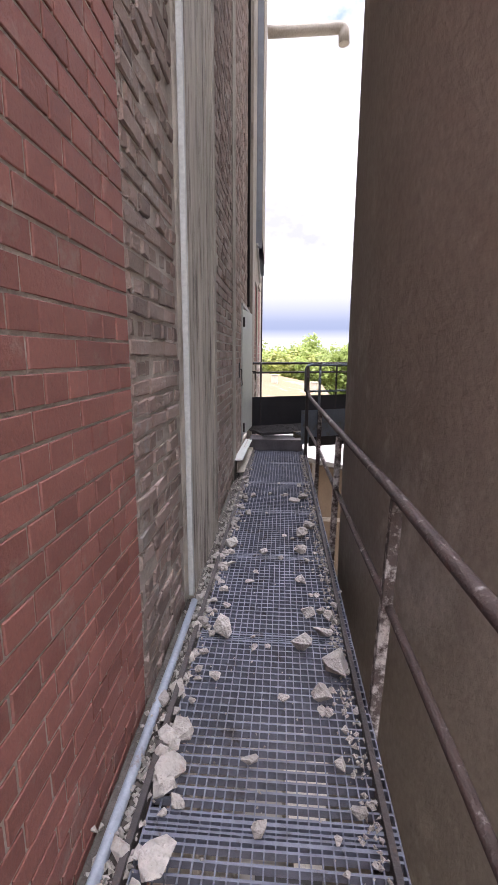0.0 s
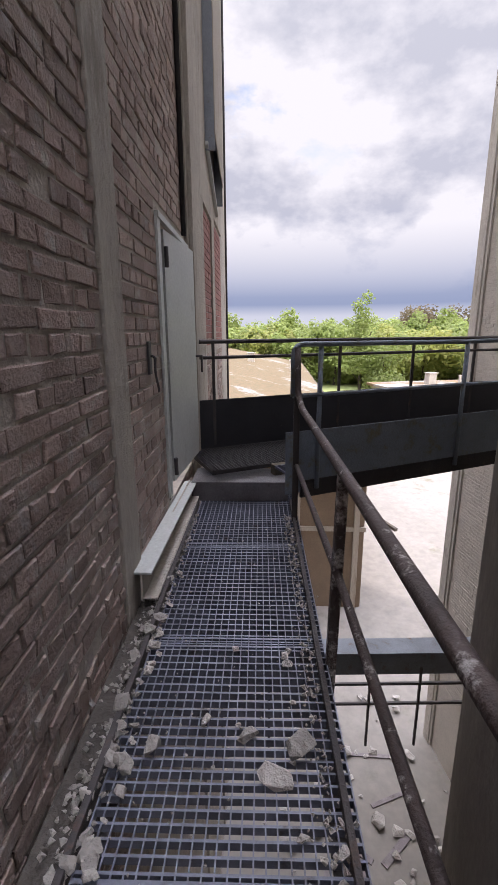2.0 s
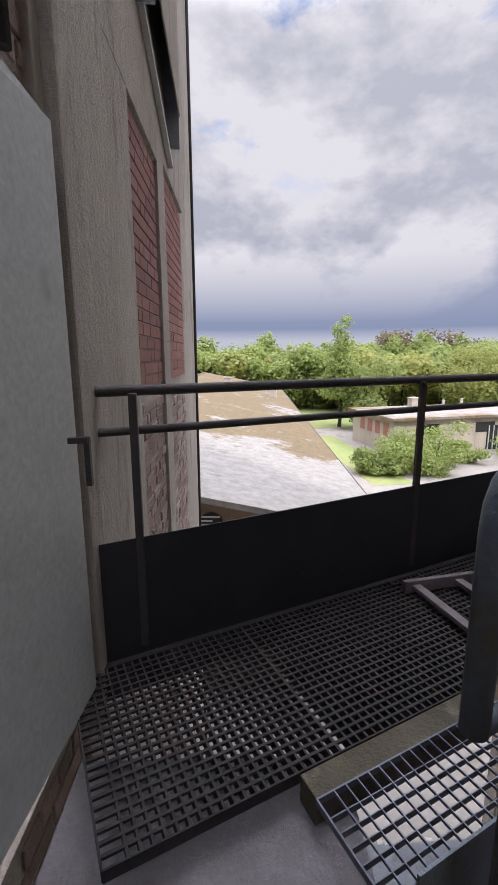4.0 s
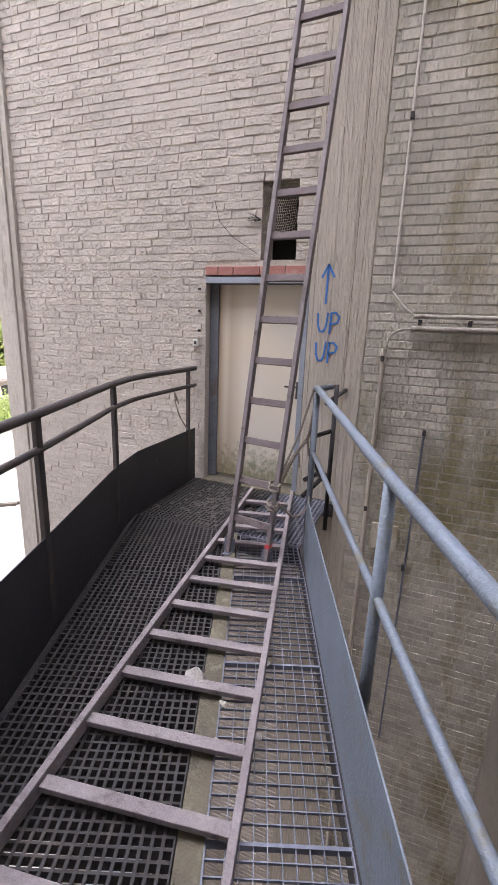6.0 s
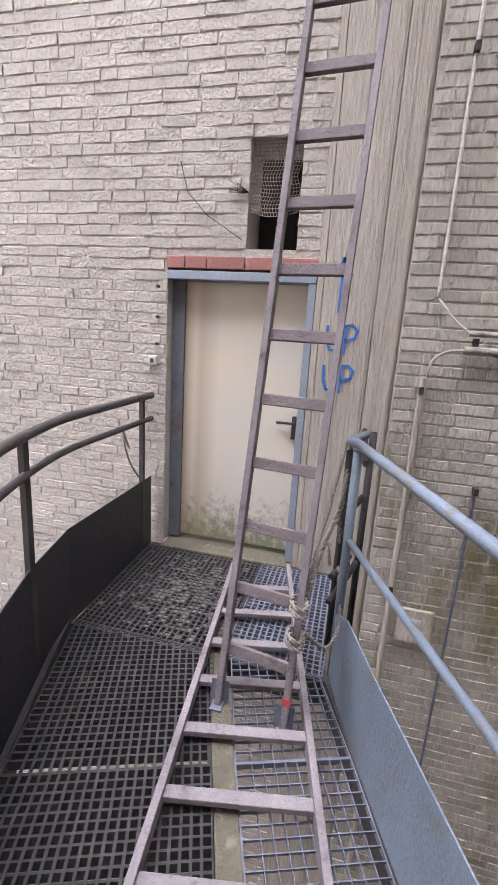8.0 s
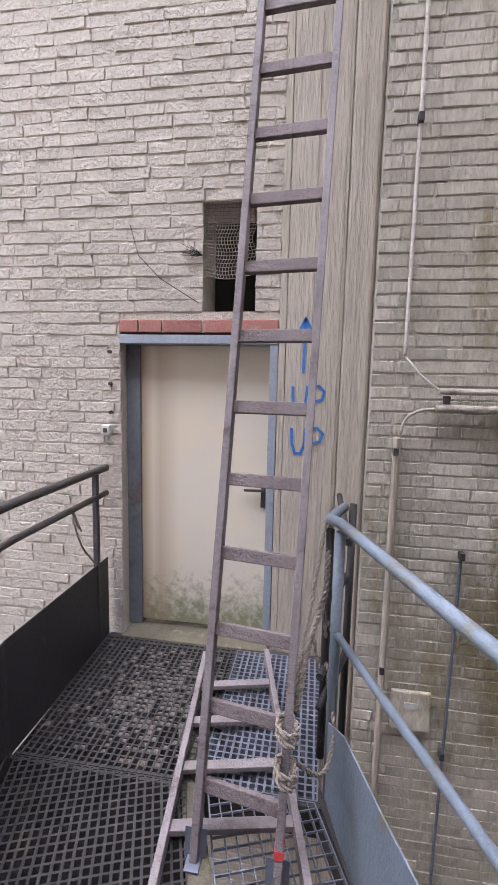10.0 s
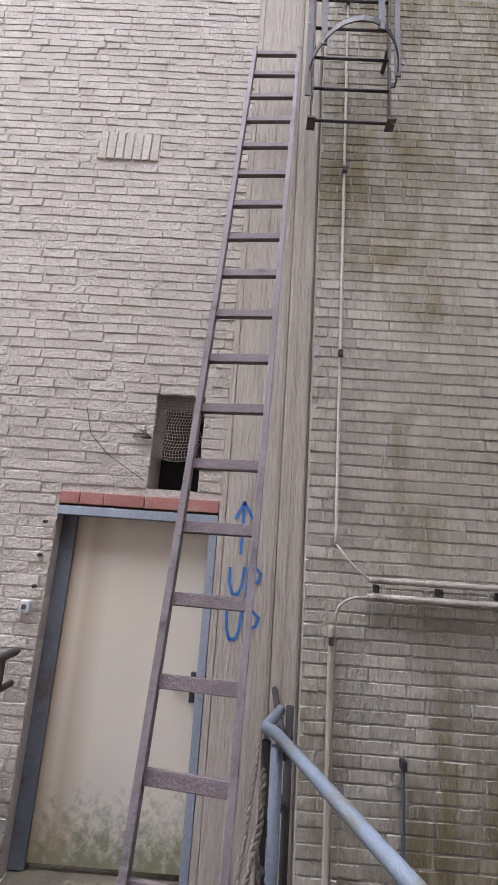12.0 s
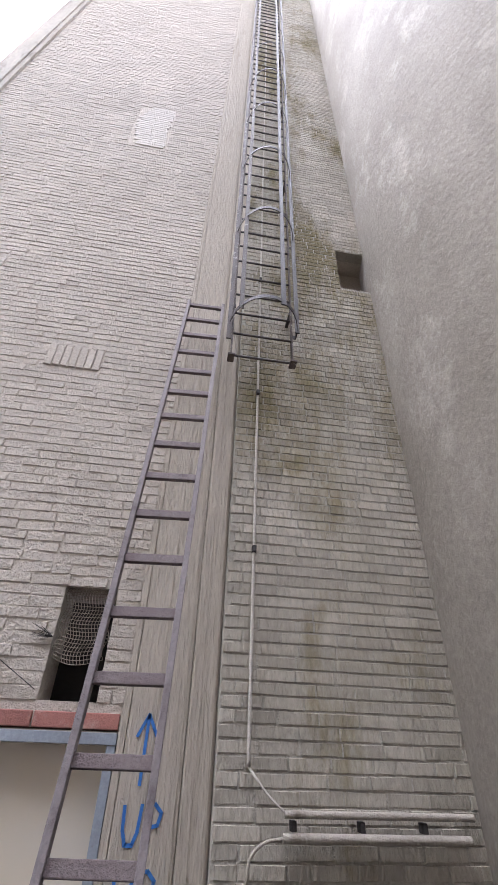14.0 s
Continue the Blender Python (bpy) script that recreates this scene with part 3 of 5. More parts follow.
cut_grating("mud-caked grating panel before the steel door", [(3.91, 7.66), (4.92, 7.66), (4.92, 8.58), (3.91, 8.55)], pose(0, 0, DECK), "dirty_steel")
cut_grating("open grey grating panel before the steel door", [(3.91, 7.12), (4.92, 7.10), (4.92, 7.65), (3.91, 7.65)], pose(0, 0, DECK), "galvanised")
bm = bmesh.new()
box(bm, 3.88, 3.93, 7.1, 8.56, 0.08, DECK - 0.005, 0.004)
box(bm, 4.90, 4.99, 7.05, 8.59, 0.08, DECK - 0.01, 0.004)
box(bm, 3.90, 4.95, 7.63, 7.68, 0.08, DECK - 0.007, 0.004)
tagged(part("deck_bearer", bm, "dirty_steel"), "dark steel bearers under the deck by the door", "steel beam", kind="structure")
# dried mud caked in the grating by the door
random.seed(3)
verts, faces = [], []
for k in range(420):
    a, c = random.gauss(4.4, 0.28), random.gauss(8.0, 0.22)
    if not (3.95 < a < 4.88 and 7.70 < c < 8.52):
        continue
    x, y = 3.928 + 0.036 * int((a - 3.91) / 0.036), 7.678 + 0.036 * int((c - 7.66) / 0.036)
    h = DECK - 0.015 + random.uniform(0.0, 0.012)
    n = len(verts)
    verts += [(x - 0.017, y - 0.017, h), (x + 0.017, y - 0.017, h), (x + 0.017, y + 0.017, h), (x - 0.017, y + 0.017, h), (x, y, h + random.uniform(0, 0.012))]
    faces += [(n, n + 1, n + 4), (n + 1, n + 2, n + 4), (n + 2, n + 3, n + 4), (n + 3, n, n + 4)]
me = bpy.data.meshes.new("caked_mud")
me.from_pydata(verts, [], faces)
me.materials.append(M["caked_mud"])
tagged(new("caked_mud", me), "dried brown mud caked in the door grating", "mud", kind="stuff")

# ---- ladders ----


def ladder(name, label, a0, a1, b0, b1, rungs, mat, start=0.2, pitch=0.275, rail_w=0.03, rail_h=0.07, up=(0, 0, 1), rung_mat=None):
    """A wooden ladder: one rail from a0 to a1, the other from b0 to b1."""
    holder = thing(name, label, "ladder")
    for p, q in ((a0, a1), (b0, b1)):
        bm = bmesh.new()
        bar(bm, p, q, rail_w, rail_h, up, 0.004)
        part("rail", bm, mat, holder)
    a0, a1, b0, b1 = map(Vector, (a0, a1, b0, b1))
    length = (a1 - a0).length
    for i in range(rungs):
        t = (start + i * pitch) / length
        bm = bmesh.new()
        bar(bm, a0.lerp(a1, t), b0.lerp(b1, t), 0.05, 0.026, up, 0.004)
        part("rung", bm, rung_mat or mat, holder)
    return holder


ladder("leaning_ladder", "grey weathered wooden ladder leaning on the wall above the steel door", (3.60, 7.575, 0.235), (4.775, 7.44, 5.93), (3.54, 7.26, 0.235), (4.765, 7.10, 5.93), 20, "wood", 0.265, 0.2895, up=(-1, 0, 0.25), rung_mat="rung_wood")
ladder("fallen_ladder", "grey wooden ladder lying flat on the footbridge", (1.12, 7.41, 0.276), (4.75, 7.83, 0.276), (1.24, 6.64, 0.276), (4.85, 7.45, 0.276), 13, "wood", 0.07, 0.275)

for x, y in ((3.60, 7.575), (3.54, 7.26)):
    bm = bmesh.new()
    box(bm, x - 0.06, x + 0.07, y - 0.028, y + 0.028, DECK + 0.001, DECK + 0.009, 0.002)
    bar(bm, (x, y - 0.022, 0.235), (x + 0.02, y - 0.022, 0.335), 0.004, 0.04, (0, 1, 0))
    bar(bm, (x, y + 0.022, 0.235), (x + 0.02, y + 0.022, 0.335), 0.004, 0.04, (0, 1, 0))
    foot = part("foot", bm, "galvanised", bpy.data.objects["leaning_ladder"], "hinged steel foot")
bm = bmesh.new()
bar(bm, (3.566, 7.257, 0.355), (3.572, 7.256, 0.383), 0.034, 0.074, (-1, 0, 0.25))
part("tape", bm, "red_tape", bpy.data.objects["leaning_ladder"], "strip of red tape")

# steel door of the silo house
door = thing("door_silo_house", "closed cream steel door stained with green algae at its foot", "door", kind="structure", m=pose(0, 0, 0.075))
bm = bmesh.new()
box(bm, 5.12, 5.16, 7.50, 8.40, 0.20, 2.18, 0.004)
part("leaf", bm, "door_stained", door)
bm = bmesh.new()
for b in ((4.995, 5.16, 7.447, 7.497, 0.17, 2.18), (4.99, 5.16, 7.447, 8.498, 2.182, 2.238)):
    box(bm, *b, 0.003)
part("door_frame", bm, "frame_grey", door)
# stands for the shaded brick reveal; the shade is in its colour
bm = bmesh.new()
box(bm, 5.10, 5.19, 8.40, 8.498, 0.17, 2.18, 0.003)
part("jamb", bm, "girder_paint", door, "dark strip for the brick reveal in shade")

# handle, sill and lintel of the steel door
bm = bmesh.new()
box(bm, 5.098, 5.122, 7.515, 7.545, 1.10, 1.27, 0.004)
bar(bm, (5.085, 7.53, 1.22), (5.085, 7.66, 1.22), 0.018, 0.018, (0, 0, 1), 0.004)
bar(bm, (5.12, 7.53, 1.22), (5.08, 7.53, 1.22), 0.018, 0.018, (0, 0, 1), 0.003)
part("door_handle", bm, "rail_dark", door, "black lever handle")
bm = bmesh.new()
box(bm, 4.93, 5.40, 7.46, 8.49, 0.10, 0.163, 0.01)
part("door_sill", bm, "lichen_steel", door, "green-stained concrete sill")
lintel = thing("brick_lintel", "row of red bricks over the steel door", "lintel", kind="structure", m=pose(0, 0, 0.083))
for y0, y1 in ((7.45, 7.68), (7.69, 7.93), (7.94, 8.20), (8.21, 8.36), (8.37, 8.50)):
    bm = bmesh.new()
    box(bm, 4.992, 5.2, y0, y1, 2.245, 2.325, 0.006)
    part("brick", bm, "red_brick", lintel)

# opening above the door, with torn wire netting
# near-black plate inside the opening; its shade is in the colour
slab("recess_dark", "near-black plate for the shade inside the wall opening", "opening", "shadow_dark", [(5.36, 5.39, 7.5, 8.0, 2.47, 3.11)])
net = thing("wire_netting", "torn wire netting bulging out of the wall opening", "netting", m=pose(0, -0.01, 0.14))
bm = bmesh.new()


def net_point(i, j):
    y, z = 7.93 - 0.30 * i / 16, 2.97 - 0.42 * j / 20
    swell = math.sin(math.pi * i / 16) * (j / 20) ** 1.4
    return Vector((5.03 - 0.10 * swell, y + 0.012 * math.sin(j * 0.8), z - 0.05 * swell))


for i in range(17):
    tube(bm, [net_point(i, j) for j in range(21)], 0.0024, 3)
for j in range(21):
    tube(bm, [net_point(i, j) for i in range(17)], 0.0024, 3)
tagged(part("mesh_wire", bm, "rope", net), kind="stuff")
bm = bmesh.new()
tube(bm, [(4.99, 8.42, 2.85), (4.975, 8.36, 2.66), (4.98, 8.22, 2.52), (4.985, 7.97, 2.37)], 0.003, 5)
part("loose_wire", bm, "dirty_steel", net)
bm = bmesh.new()
for k in range(22):
    a = Vector((5.0, 7.95, 2.66))
    tube(bm, [a, a + Vector((-random.uniform(0.01, 0.06), random.uniform(0.02, 0.14), random.uniform(-0.02, 0.07)))], 0.0014, 3)
tagged(part("torn_wire", bm, "dirty_steel", net), kind="stuff")

# ---- pilaster, buttress wall ----
bm = bmesh.new()
box(bm, 4.975, 5.05, 7.06, 7.395, GROUND, HOUSE_TOP, 0.006)
box(bm, 4.99, 5.05, 7.40, 7.442, GROUND, HOUSE_TOP, 0.004)
for y, w in ((7.29, 0.05), (7.14, 0.06)):
    box(bm, 4.971, 4.98, y - w, y + w - 0.002, GROUND, HOUSE_TOP, 0.003)
tagged(part("pilaster", bm, "plaster"), "board-marked plaster pilaster beside the door", "pilaster", kind="structure")
bm = bmesh.new()
outline = [(5.05, 6.885)] + [(4.962 - 0.012 * math.sin(math.pi * k / 8) ** 0.5, 6.89 + 0.165 * k / 8) for k in range(9)] + [(5.05, 7.055)]
prism(bm, outline, GROUND, HOUSE_TOP)
random.seed(17)
for y in (6.93, 7.02):
    w = random.uniform(0.018, 0.028)
    box(bm, 4.944 + random.uniform(0.001, 0.004), 4.96, y - w, y + w, GROUND, HOUSE_TOP, 0.002)
tagged(part("wall_rib", bm, "plaster"), "rounded plaster rib in the corner of the wall", "rib", kind="structure")
slab("wall_buttress", "damp whitewashed brick wall beside the round silo", "wall", "mossy_mortar",
     [(4.875, 5.0, 5.75, 6.885, GROUND, HOUSE_TOP), (4.875, 5.0, 5.2, 5.75, GROUND, 6.75), (4.875, 5.0, 5.2, 5.75, 7.52, HOUSE_TOP)])
# corner column of the silo house
bm = bmesh.new()
box(bm, 4.94, 5.42, 10.98, 11.24, GROUND, HOUSE_TOP, 0.012)
box(bm, 4.965, 5.40, 10.90, 10.98, GROUND, HOUSE_TOP, 0.008)
tagged(part("corner_column", bm, "concrete"), "grey concrete corner column of the silo house", "column", kind="structure")

# pipes and conduits on the buttress wall
X = 4.86


def pipe_run(label, lines, mat="galvanised", clamps=()):
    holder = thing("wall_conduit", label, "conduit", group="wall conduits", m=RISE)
    for r, pts in lines:
        bm = bmesh.new()
        line = bent(pts, 0.06)
        if len(line) == 2:
            line = [line[0].lerp(line[1], k) for k in (0, 0.002, 0.1, 0.2, 0.3, 0.4, 0.5, 0.6, 0.7, 0.8, 0.9, 0.998, 1)]
        tube(bm, line, r, 10)
        part("pipe", bm, mat, holder, smooth=True)
    for y, z in clamps:
        bm = bmesh.new()
        box(bm, X - 0.055, X, y - 0.014, y + 0.014, z - 0.022, z + 0.022, 0.004)
        part("clamp", bm, "dirty_steel", holder)


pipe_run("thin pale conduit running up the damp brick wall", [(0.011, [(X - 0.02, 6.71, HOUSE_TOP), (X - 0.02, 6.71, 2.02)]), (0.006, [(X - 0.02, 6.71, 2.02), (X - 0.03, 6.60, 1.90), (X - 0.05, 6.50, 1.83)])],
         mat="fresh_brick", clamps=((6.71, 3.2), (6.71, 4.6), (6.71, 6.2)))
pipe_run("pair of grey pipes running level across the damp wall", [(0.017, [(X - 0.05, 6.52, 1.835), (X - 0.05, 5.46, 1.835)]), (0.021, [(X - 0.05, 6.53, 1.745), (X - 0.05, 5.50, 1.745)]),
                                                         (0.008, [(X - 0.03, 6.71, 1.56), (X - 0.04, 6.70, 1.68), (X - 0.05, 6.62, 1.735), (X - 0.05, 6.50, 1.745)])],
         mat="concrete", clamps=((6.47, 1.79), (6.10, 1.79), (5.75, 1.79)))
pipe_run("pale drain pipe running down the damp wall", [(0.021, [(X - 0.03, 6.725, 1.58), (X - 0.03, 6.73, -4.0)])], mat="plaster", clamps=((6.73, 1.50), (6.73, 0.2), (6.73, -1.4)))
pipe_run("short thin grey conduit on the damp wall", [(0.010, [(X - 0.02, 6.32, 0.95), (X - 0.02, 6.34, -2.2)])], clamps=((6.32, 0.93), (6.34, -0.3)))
bm = bmesh.new()
box(bm, X - 0.03, X, 6.42, 6.66, -0.12, 0.14, 0.01)
cover = tagged(part("meter_box", bm, "mossy_brick"), "flat painted-over metal box on the damp wall", "box")
bm = bmesh.new()
box(bm, X - 0.034, X - 0.028, 6.50, 6.58, 0.03, 0.07, 0.002)
part("plate", bm, "door_white", cover)

# switch and fixings beside the door
switch = thing("light_switch", "small grey light switch beside the steel door", "switch", m=pose(0, -0.016, 0.145))
bm = bmesh.new()
box(bm, 4.955, 4.995, 8.575, 8.635, 1.50, 1.57, 0.008)
part("case", bm, "door_white", switch)
bm = bmesh.new()
box(bm, 4.945, 4.956, 8.592, 8.618, 1.52, 1.55, 0.004)
part("button", bm, "rail_dark", switch)
for z in (2.20, 1.99, 1.80):
    bm = bmesh.new()
    tube(bm, [(4.995, 8.56, z), (4.97, 8.56, z)], 0.012, 8)
    tagged(part("wall_bolt", bm, "dirty_steel"), "rusty bolt stuck in the wall beside the door", "bolt", group="wall bolts")

# sprayed writing: an arrow and two short words
spray = thing("sprayed_writing", "blue sprayed arrow and the word UP twice", "graffiti", m=pose(0, -0.02, 0.16))


def stroke(name, pts):
    """A flat sprayed line on the pilaster; points as (across to the south, height)."""
    bm = bmesh.new()
    path = [Vector((4.9685, 7.335 - a, z)) for a, z in pts]
    for p, q in zip(path, path[1:]):
        bar(bm, p, q + (q - p).normalized() * 0.006, 0.003, 0.017, (0, (q - p).z, -(q - p).y))
    part(name, bm, "spray_blue", spray)


stroke("arrow_shaft", [(0.03, 1.92), (0.035, 2.25)])
stroke("arrow_head", [(-0.02, 2.14), (0.035, 2.25), (0.09, 2.15)])
for z in (1.66, 1.40):
    stroke("letter_u", [(-0.03, z + 0.18), (-0.025, z + 0.08), (-0.005, z + 0.02), (0.03, z + 0.02), (0.05, z + 0.07), (0.06, z + 0.18)])
    stroke("letter_p", [(0.085, z), (0.09, z + 0.18), (0.13, z + 0.185), (0.165, z + 0.15), (0.15, z + 0.10), (0.09, z + 0.085)])

# caged ladder
cage = thing("caged_ladder", "rusty white caged steel ladder high on the wall", "ladder", m=pose(0, 0.04, 0.30))
for y, z0 in ((6.95, 4.84), (6.38, 4.86)):
    bm = bmesh.new()
    box(bm, 4.66, 4.72, y - 0.006, y + 0.006, z0, HOUSE_TOP, 0.002)
    box(bm, 4.62, 4.72, y - 0.03, y + 0.03, z0 - 0.02, z0, 0.002)
    part("stringer", bm, "rail_peeling", cage)
for k in range(62):
    z = 4.88 + 0.295 * k
    bm = bmesh.new()
    tube(bm, [(4.69, 6.95, z), (4.69, 6.38, z)], 0.011, 8)
    part("rung", bm, "rail_dark", cage, smooth=True)


def hoop_point(a):
    return Vector((4.70 - 0.42 * math.sin(a), 6.665 + 0.33 * math.cos(a), 0))


for k in range(12):
    z = 5.25 + 1.55 * k
    bm = bmesh.new()
    pts = [Vector((4.70, 6.955, z))] + [hoop_point(math.pi * j / 16) + Vector((0, 0, z)) for j in range(17)] + [Vector((4.70, 6.375, z))]
    for p, q in zip(pts, pts[1:]):
        bar(bm, p, q, 0.007, 0.045, (0, 0, 1))
    part("hoop", bm, "rail_dark", cage)
for a, mat in ((0.22, "rail_peeling"), (0.75, "rail_peeling"), (1.95, "rail_dark"), (2.9, "rail_dark")):
    p = hoop_point(a)
    bm = bmesh.new()
    box(bm, p.x - 0.006, p.x + 0.006, p.y - 0.022, p.y + 0.022, 5.2 if a > 0.5 else 5.0, 5.25 + 1.55 * 11, 0.002)
    part("strap", bm, mat, cage)
for k in range(6):
    for y in (6.95, 6.38):
        bm = bmesh.new()
        bar(bm, (4.70, y, 5.6 + 2.8 * k), (4.98, y, 5.6 + 2.8 * k), 0.03, 0.03)
        part("bracket", bm, "rail_dark", cage)

# railing end by the door: upright, braces and rope
stand = thing("railing_bracket", "dark steel bracket that ties the railing to the wall", "bracket", m=pose(-0.03, 0.03, 0.13))
for p, q in (((4.10, 7.08, 0.17), (4.10, 7.08, 1.26)), ((4.12, 7.0, 1.20), (4.97, 7.0, 1.20)), ((4.10, 7.06, 0.95), (4.35, 6.98, 0.95)), ((4.02, 7.10, 0.62), (4.28, 7.02, 0.62)),
             ((4.28, 7.02, 0.55), (4.06, 7.08, 0.85)), ((3.98, 7.10, 0.50), (4.22, 6.98, 0.62)), ((4.32, 6.97, 0.10), (4.32, 6.97, 1.32))):
    bm = bmesh.new()
    tube(bm, [p, q], 0.018, 8)
    part("bar", bm, "dirty_steel", stand, smooth=True)
rope = thing("rope", "frayed grey rope tying the ladder to the railing", "rope", m=pose(0.02, 0.06, 0.13))


def strand(points, r=0.009):
    """A slack rope of two twisted strands."""
    pts = bent(points, 0.08, 6)
    for k in (0, 1):
        bm = bmesh.new()
        line, run = [], 0.0
        for a, b in zip(pts, pts[1:]):
            n = max(2, int((b - a).length / 0.012))
            d = (b - a).normalized()
            s = d.cross(Vector((0.3, 0.5, 0.8))).normalized()
            t = d.cross(s)
            for i in range(n):
                f = (run + (b - a).length * i / n) * 110 + k * math.pi
                line.append(a.lerp(b, i / n) + (s * math.cos(f) + t * math.sin(f)) * r * 0.55)
            run += (b - a).length
        tube(bm, line, r * 0.62, 5)
        part("strand", bm, "rope", rope, smooth=True)


strand([(4.06, 7.07, 1.30), (3.90, 7.12, 0.98), (3.68, 7.18, 0.72), (3.62, 7.19, 0.66)])
strand([(4.08, 7.05, 1.27), (3.98, 7.06, 1.0), (3.98, 7.08, 0.92), (3.85, 7.12, 0.86), (3.66, 7.17, 0.70)], 0.012)
strand([(4.10, 7.04, 1.02), (3.95, 7.10, 0.90), (3.80, 7.13, 0.82), (3.64, 7.16, 0.68)], 0.012)
strand([(3.59, 7.17, 0.56), (3.66, 7.05, 0.42), (3.85, 7.0, 0.45), (4.02, 7.04, 0.62), (4.08, 7.05, 0.70)])
strand([(3.97, 7.07, 0.95), (3.96, 7.05, 0.80)], 0.008)
strand([(3.85, 7.10, 0.86), (3.83, 7.08, 0.74)], 0.008)
for z in (0.66, 0.69, 0.56, 0.53):
    x = 3.45 + (z - 0.17) * 0.2575
    ring = [(x + 0.055 * math.cos(a) * 0.9, 7.185 + 0.035 * math.sin(a), z + 0.012 * math.sin(a)) for a in [math.tau * k / 10 for k in range(11)]]
    strand(ring, 0.010)
bm = bmesh.new()
tube(bm, bent([(4.55, 8.60, 1.245), (4.54, 8.58, 1.13), (4.62, 8.585, 0.98), (4.80, 8.59, 0.80)], 0.08), 0.006, 6)
tagged(part("loose_cable", bm, "rope"), "thin frayed cord hanging from the black railing", "cord")
bm = bmesh.new()
for k in range(4):
    tube(bm, [(4.55, 8.60, 1.245), (4.53 + 0.02 * k, 8.57, 1.16 - 0.02 * k)], 0.006, 5)
tagged(part("cord_knot", bm, "rope"), "knotted end of a cord on the black railing", "cord")

# ---- mill side ----
bm = bmesh.new()
box(bm, -0.3, -0.205, -4.46, -3.32, GROUND, MILL_TOP, 0.01)
random.seed(8)
u = -4.45
while u < -3.42:
    w = random.uniform(0.07, 0.20)
    box(bm, -0.23, -0.203 + random.uniform(0.0, 0.012), u, min(u + w - 0.006, -3.33), GROUND, MILL_TOP, 0.003)
    u += w
ob = tagged(part("mill_pilaster", bm, "board_concrete"), "board-marked grey concrete pilaster in the brick wall", "pilaster", kind="structure")
ob.matrix_world = GANG
bm = bmesh.new()
box(bm, -0.215, -0.182, -4.505, -4.47, 0.02, MILL_TOP, 0.003)
ob = tagged(part("steel_angle", bm, "door_white"), "white painted steel angle on the edge of the pilaster", "steel angle", kind="structure")
ob.matrix_world = GANG
# cement seam, gable end in concrete with red panels
bm = bmesh.new()
box(bm, -0.3, -0.232, -1.70, -1.42, GROUND, MILL_TOP, 0.008)
ob = tagged(part("cement_seam", bm, "concrete"), "rough cement seam between two stretches of brick", "seam", kind="structure")
ob.matrix_world = GANG
bm = bmesh.new()
for b in ((0.66, 1.30, GROUND, MILL_TOP), (2.86, 3.18, GROUND, MILL_TOP), (1.30, 2.86, 2.95, MILL_TOP), (3.18, 4.46, 3.05, MILL_TOP), (1.30, 1.92, GROUND, 2.95)):
    box(bm, -0.32, -0.215, b[0], b[1], b[2], b[3], 0.008)
box(bm, -0.40, -0.30, 4.46, 6.42, GROUND, MILL_TOP, 0.012)
box(bm, -0.32, -0.17, 0.72, 1.30, 0.0, MILL_TOP, 0.012)
ob = tagged(part("concrete_frame", bm, "concrete"), "grey concrete frame of the mill's end bay", "concrete frame", kind="structure")
ob.matrix_world = GANG
bm = bmesh.new()
tube(bm, [(-0.29, 6.40, GROUND), (-0.29, 6.40, 3.9), (-0.29, 6.40, MILL_TOP)], 0.03, 10)
ob = tagged(part("downpipe", bm, "dirty_steel", smooth=True), "dark rain pipe down the mill's corner", "downpipe")
ob.matrix_world = GANG
bm = bmesh.new()
tube(bm, [(-0.225, 0.50, 2.3), (-0.225, 0.50, MILL_TOP)], 0.022, 8)
ob = tagged(part("downpipe", bm, "dirty_steel", smooth=True), "thin dark pipe above the mill door", "downpipe")
ob.matrix_world = GANG
# spout high on the corner
bm = bmesh.new()
tube(bm, bent([(-0.2, 6.25, 9.72), (1.75, 6.25, 9.74), (1.77, 6.25, 9.37)], 0.12), 0.14, 14)
ob = tagged(part("spout_pipe", bm, "concrete", smooth=True), "thick grey spout pipe jutting from the mill's corner", "pipe")
ob.matrix_world = GANG
# sheet metal chute
chute = thing("metal_chute", "pale sheet metal chute on the mill wall, open below", "chute", m=GANG)
bm = bmesh.new()
prism(bm, [(-0.215, 2.3), (-0.1, 2.3), (-0.1, 2.32), (-0.215, 2.32)], 3.6, MILL_TOP)
prism(bm, [(-0.215, 3.38), (-0.1, 3.38), (-0.1, 3.40), (-0.215, 3.40)], 3.25, MILL_TOP)
part("side", bm, "frame_grey", chute)
bm = bmesh.new()
rows = [bm.verts.new(p) for p in ((-0.1, 2.3, 3.78), (-0.1, 3.40, 3.5), (-0.1, 3.40, MILL_TOP), (-0.1, 2.3, MILL_TOP), (-0.09, 2.3, 3.78), (-0.09, 3.40, 3.5), (-0.09, 3.40, MILL_TOP), (-0.09, 2.3, MILL_TOP))]
for f in ((0, 1, 2, 3), (4, 7, 6, 5), (0, 4, 5, 1), (1, 5, 6, 2), (2, 6, 7, 3), (3, 7, 4, 0)):
    bm.faces.new([rows[k] for k in f])
bmesh.ops.recalc_face_normals(bm, faces=bm.faces)
part("front", bm, "plaster", chute)
bm = bmesh.new()
bar(bm, (-0.19, 2.25, 3.66), (-0.19, 3.45, 3.14), 0.04, 0.05)
part("lip", bm, "door_white", chute)

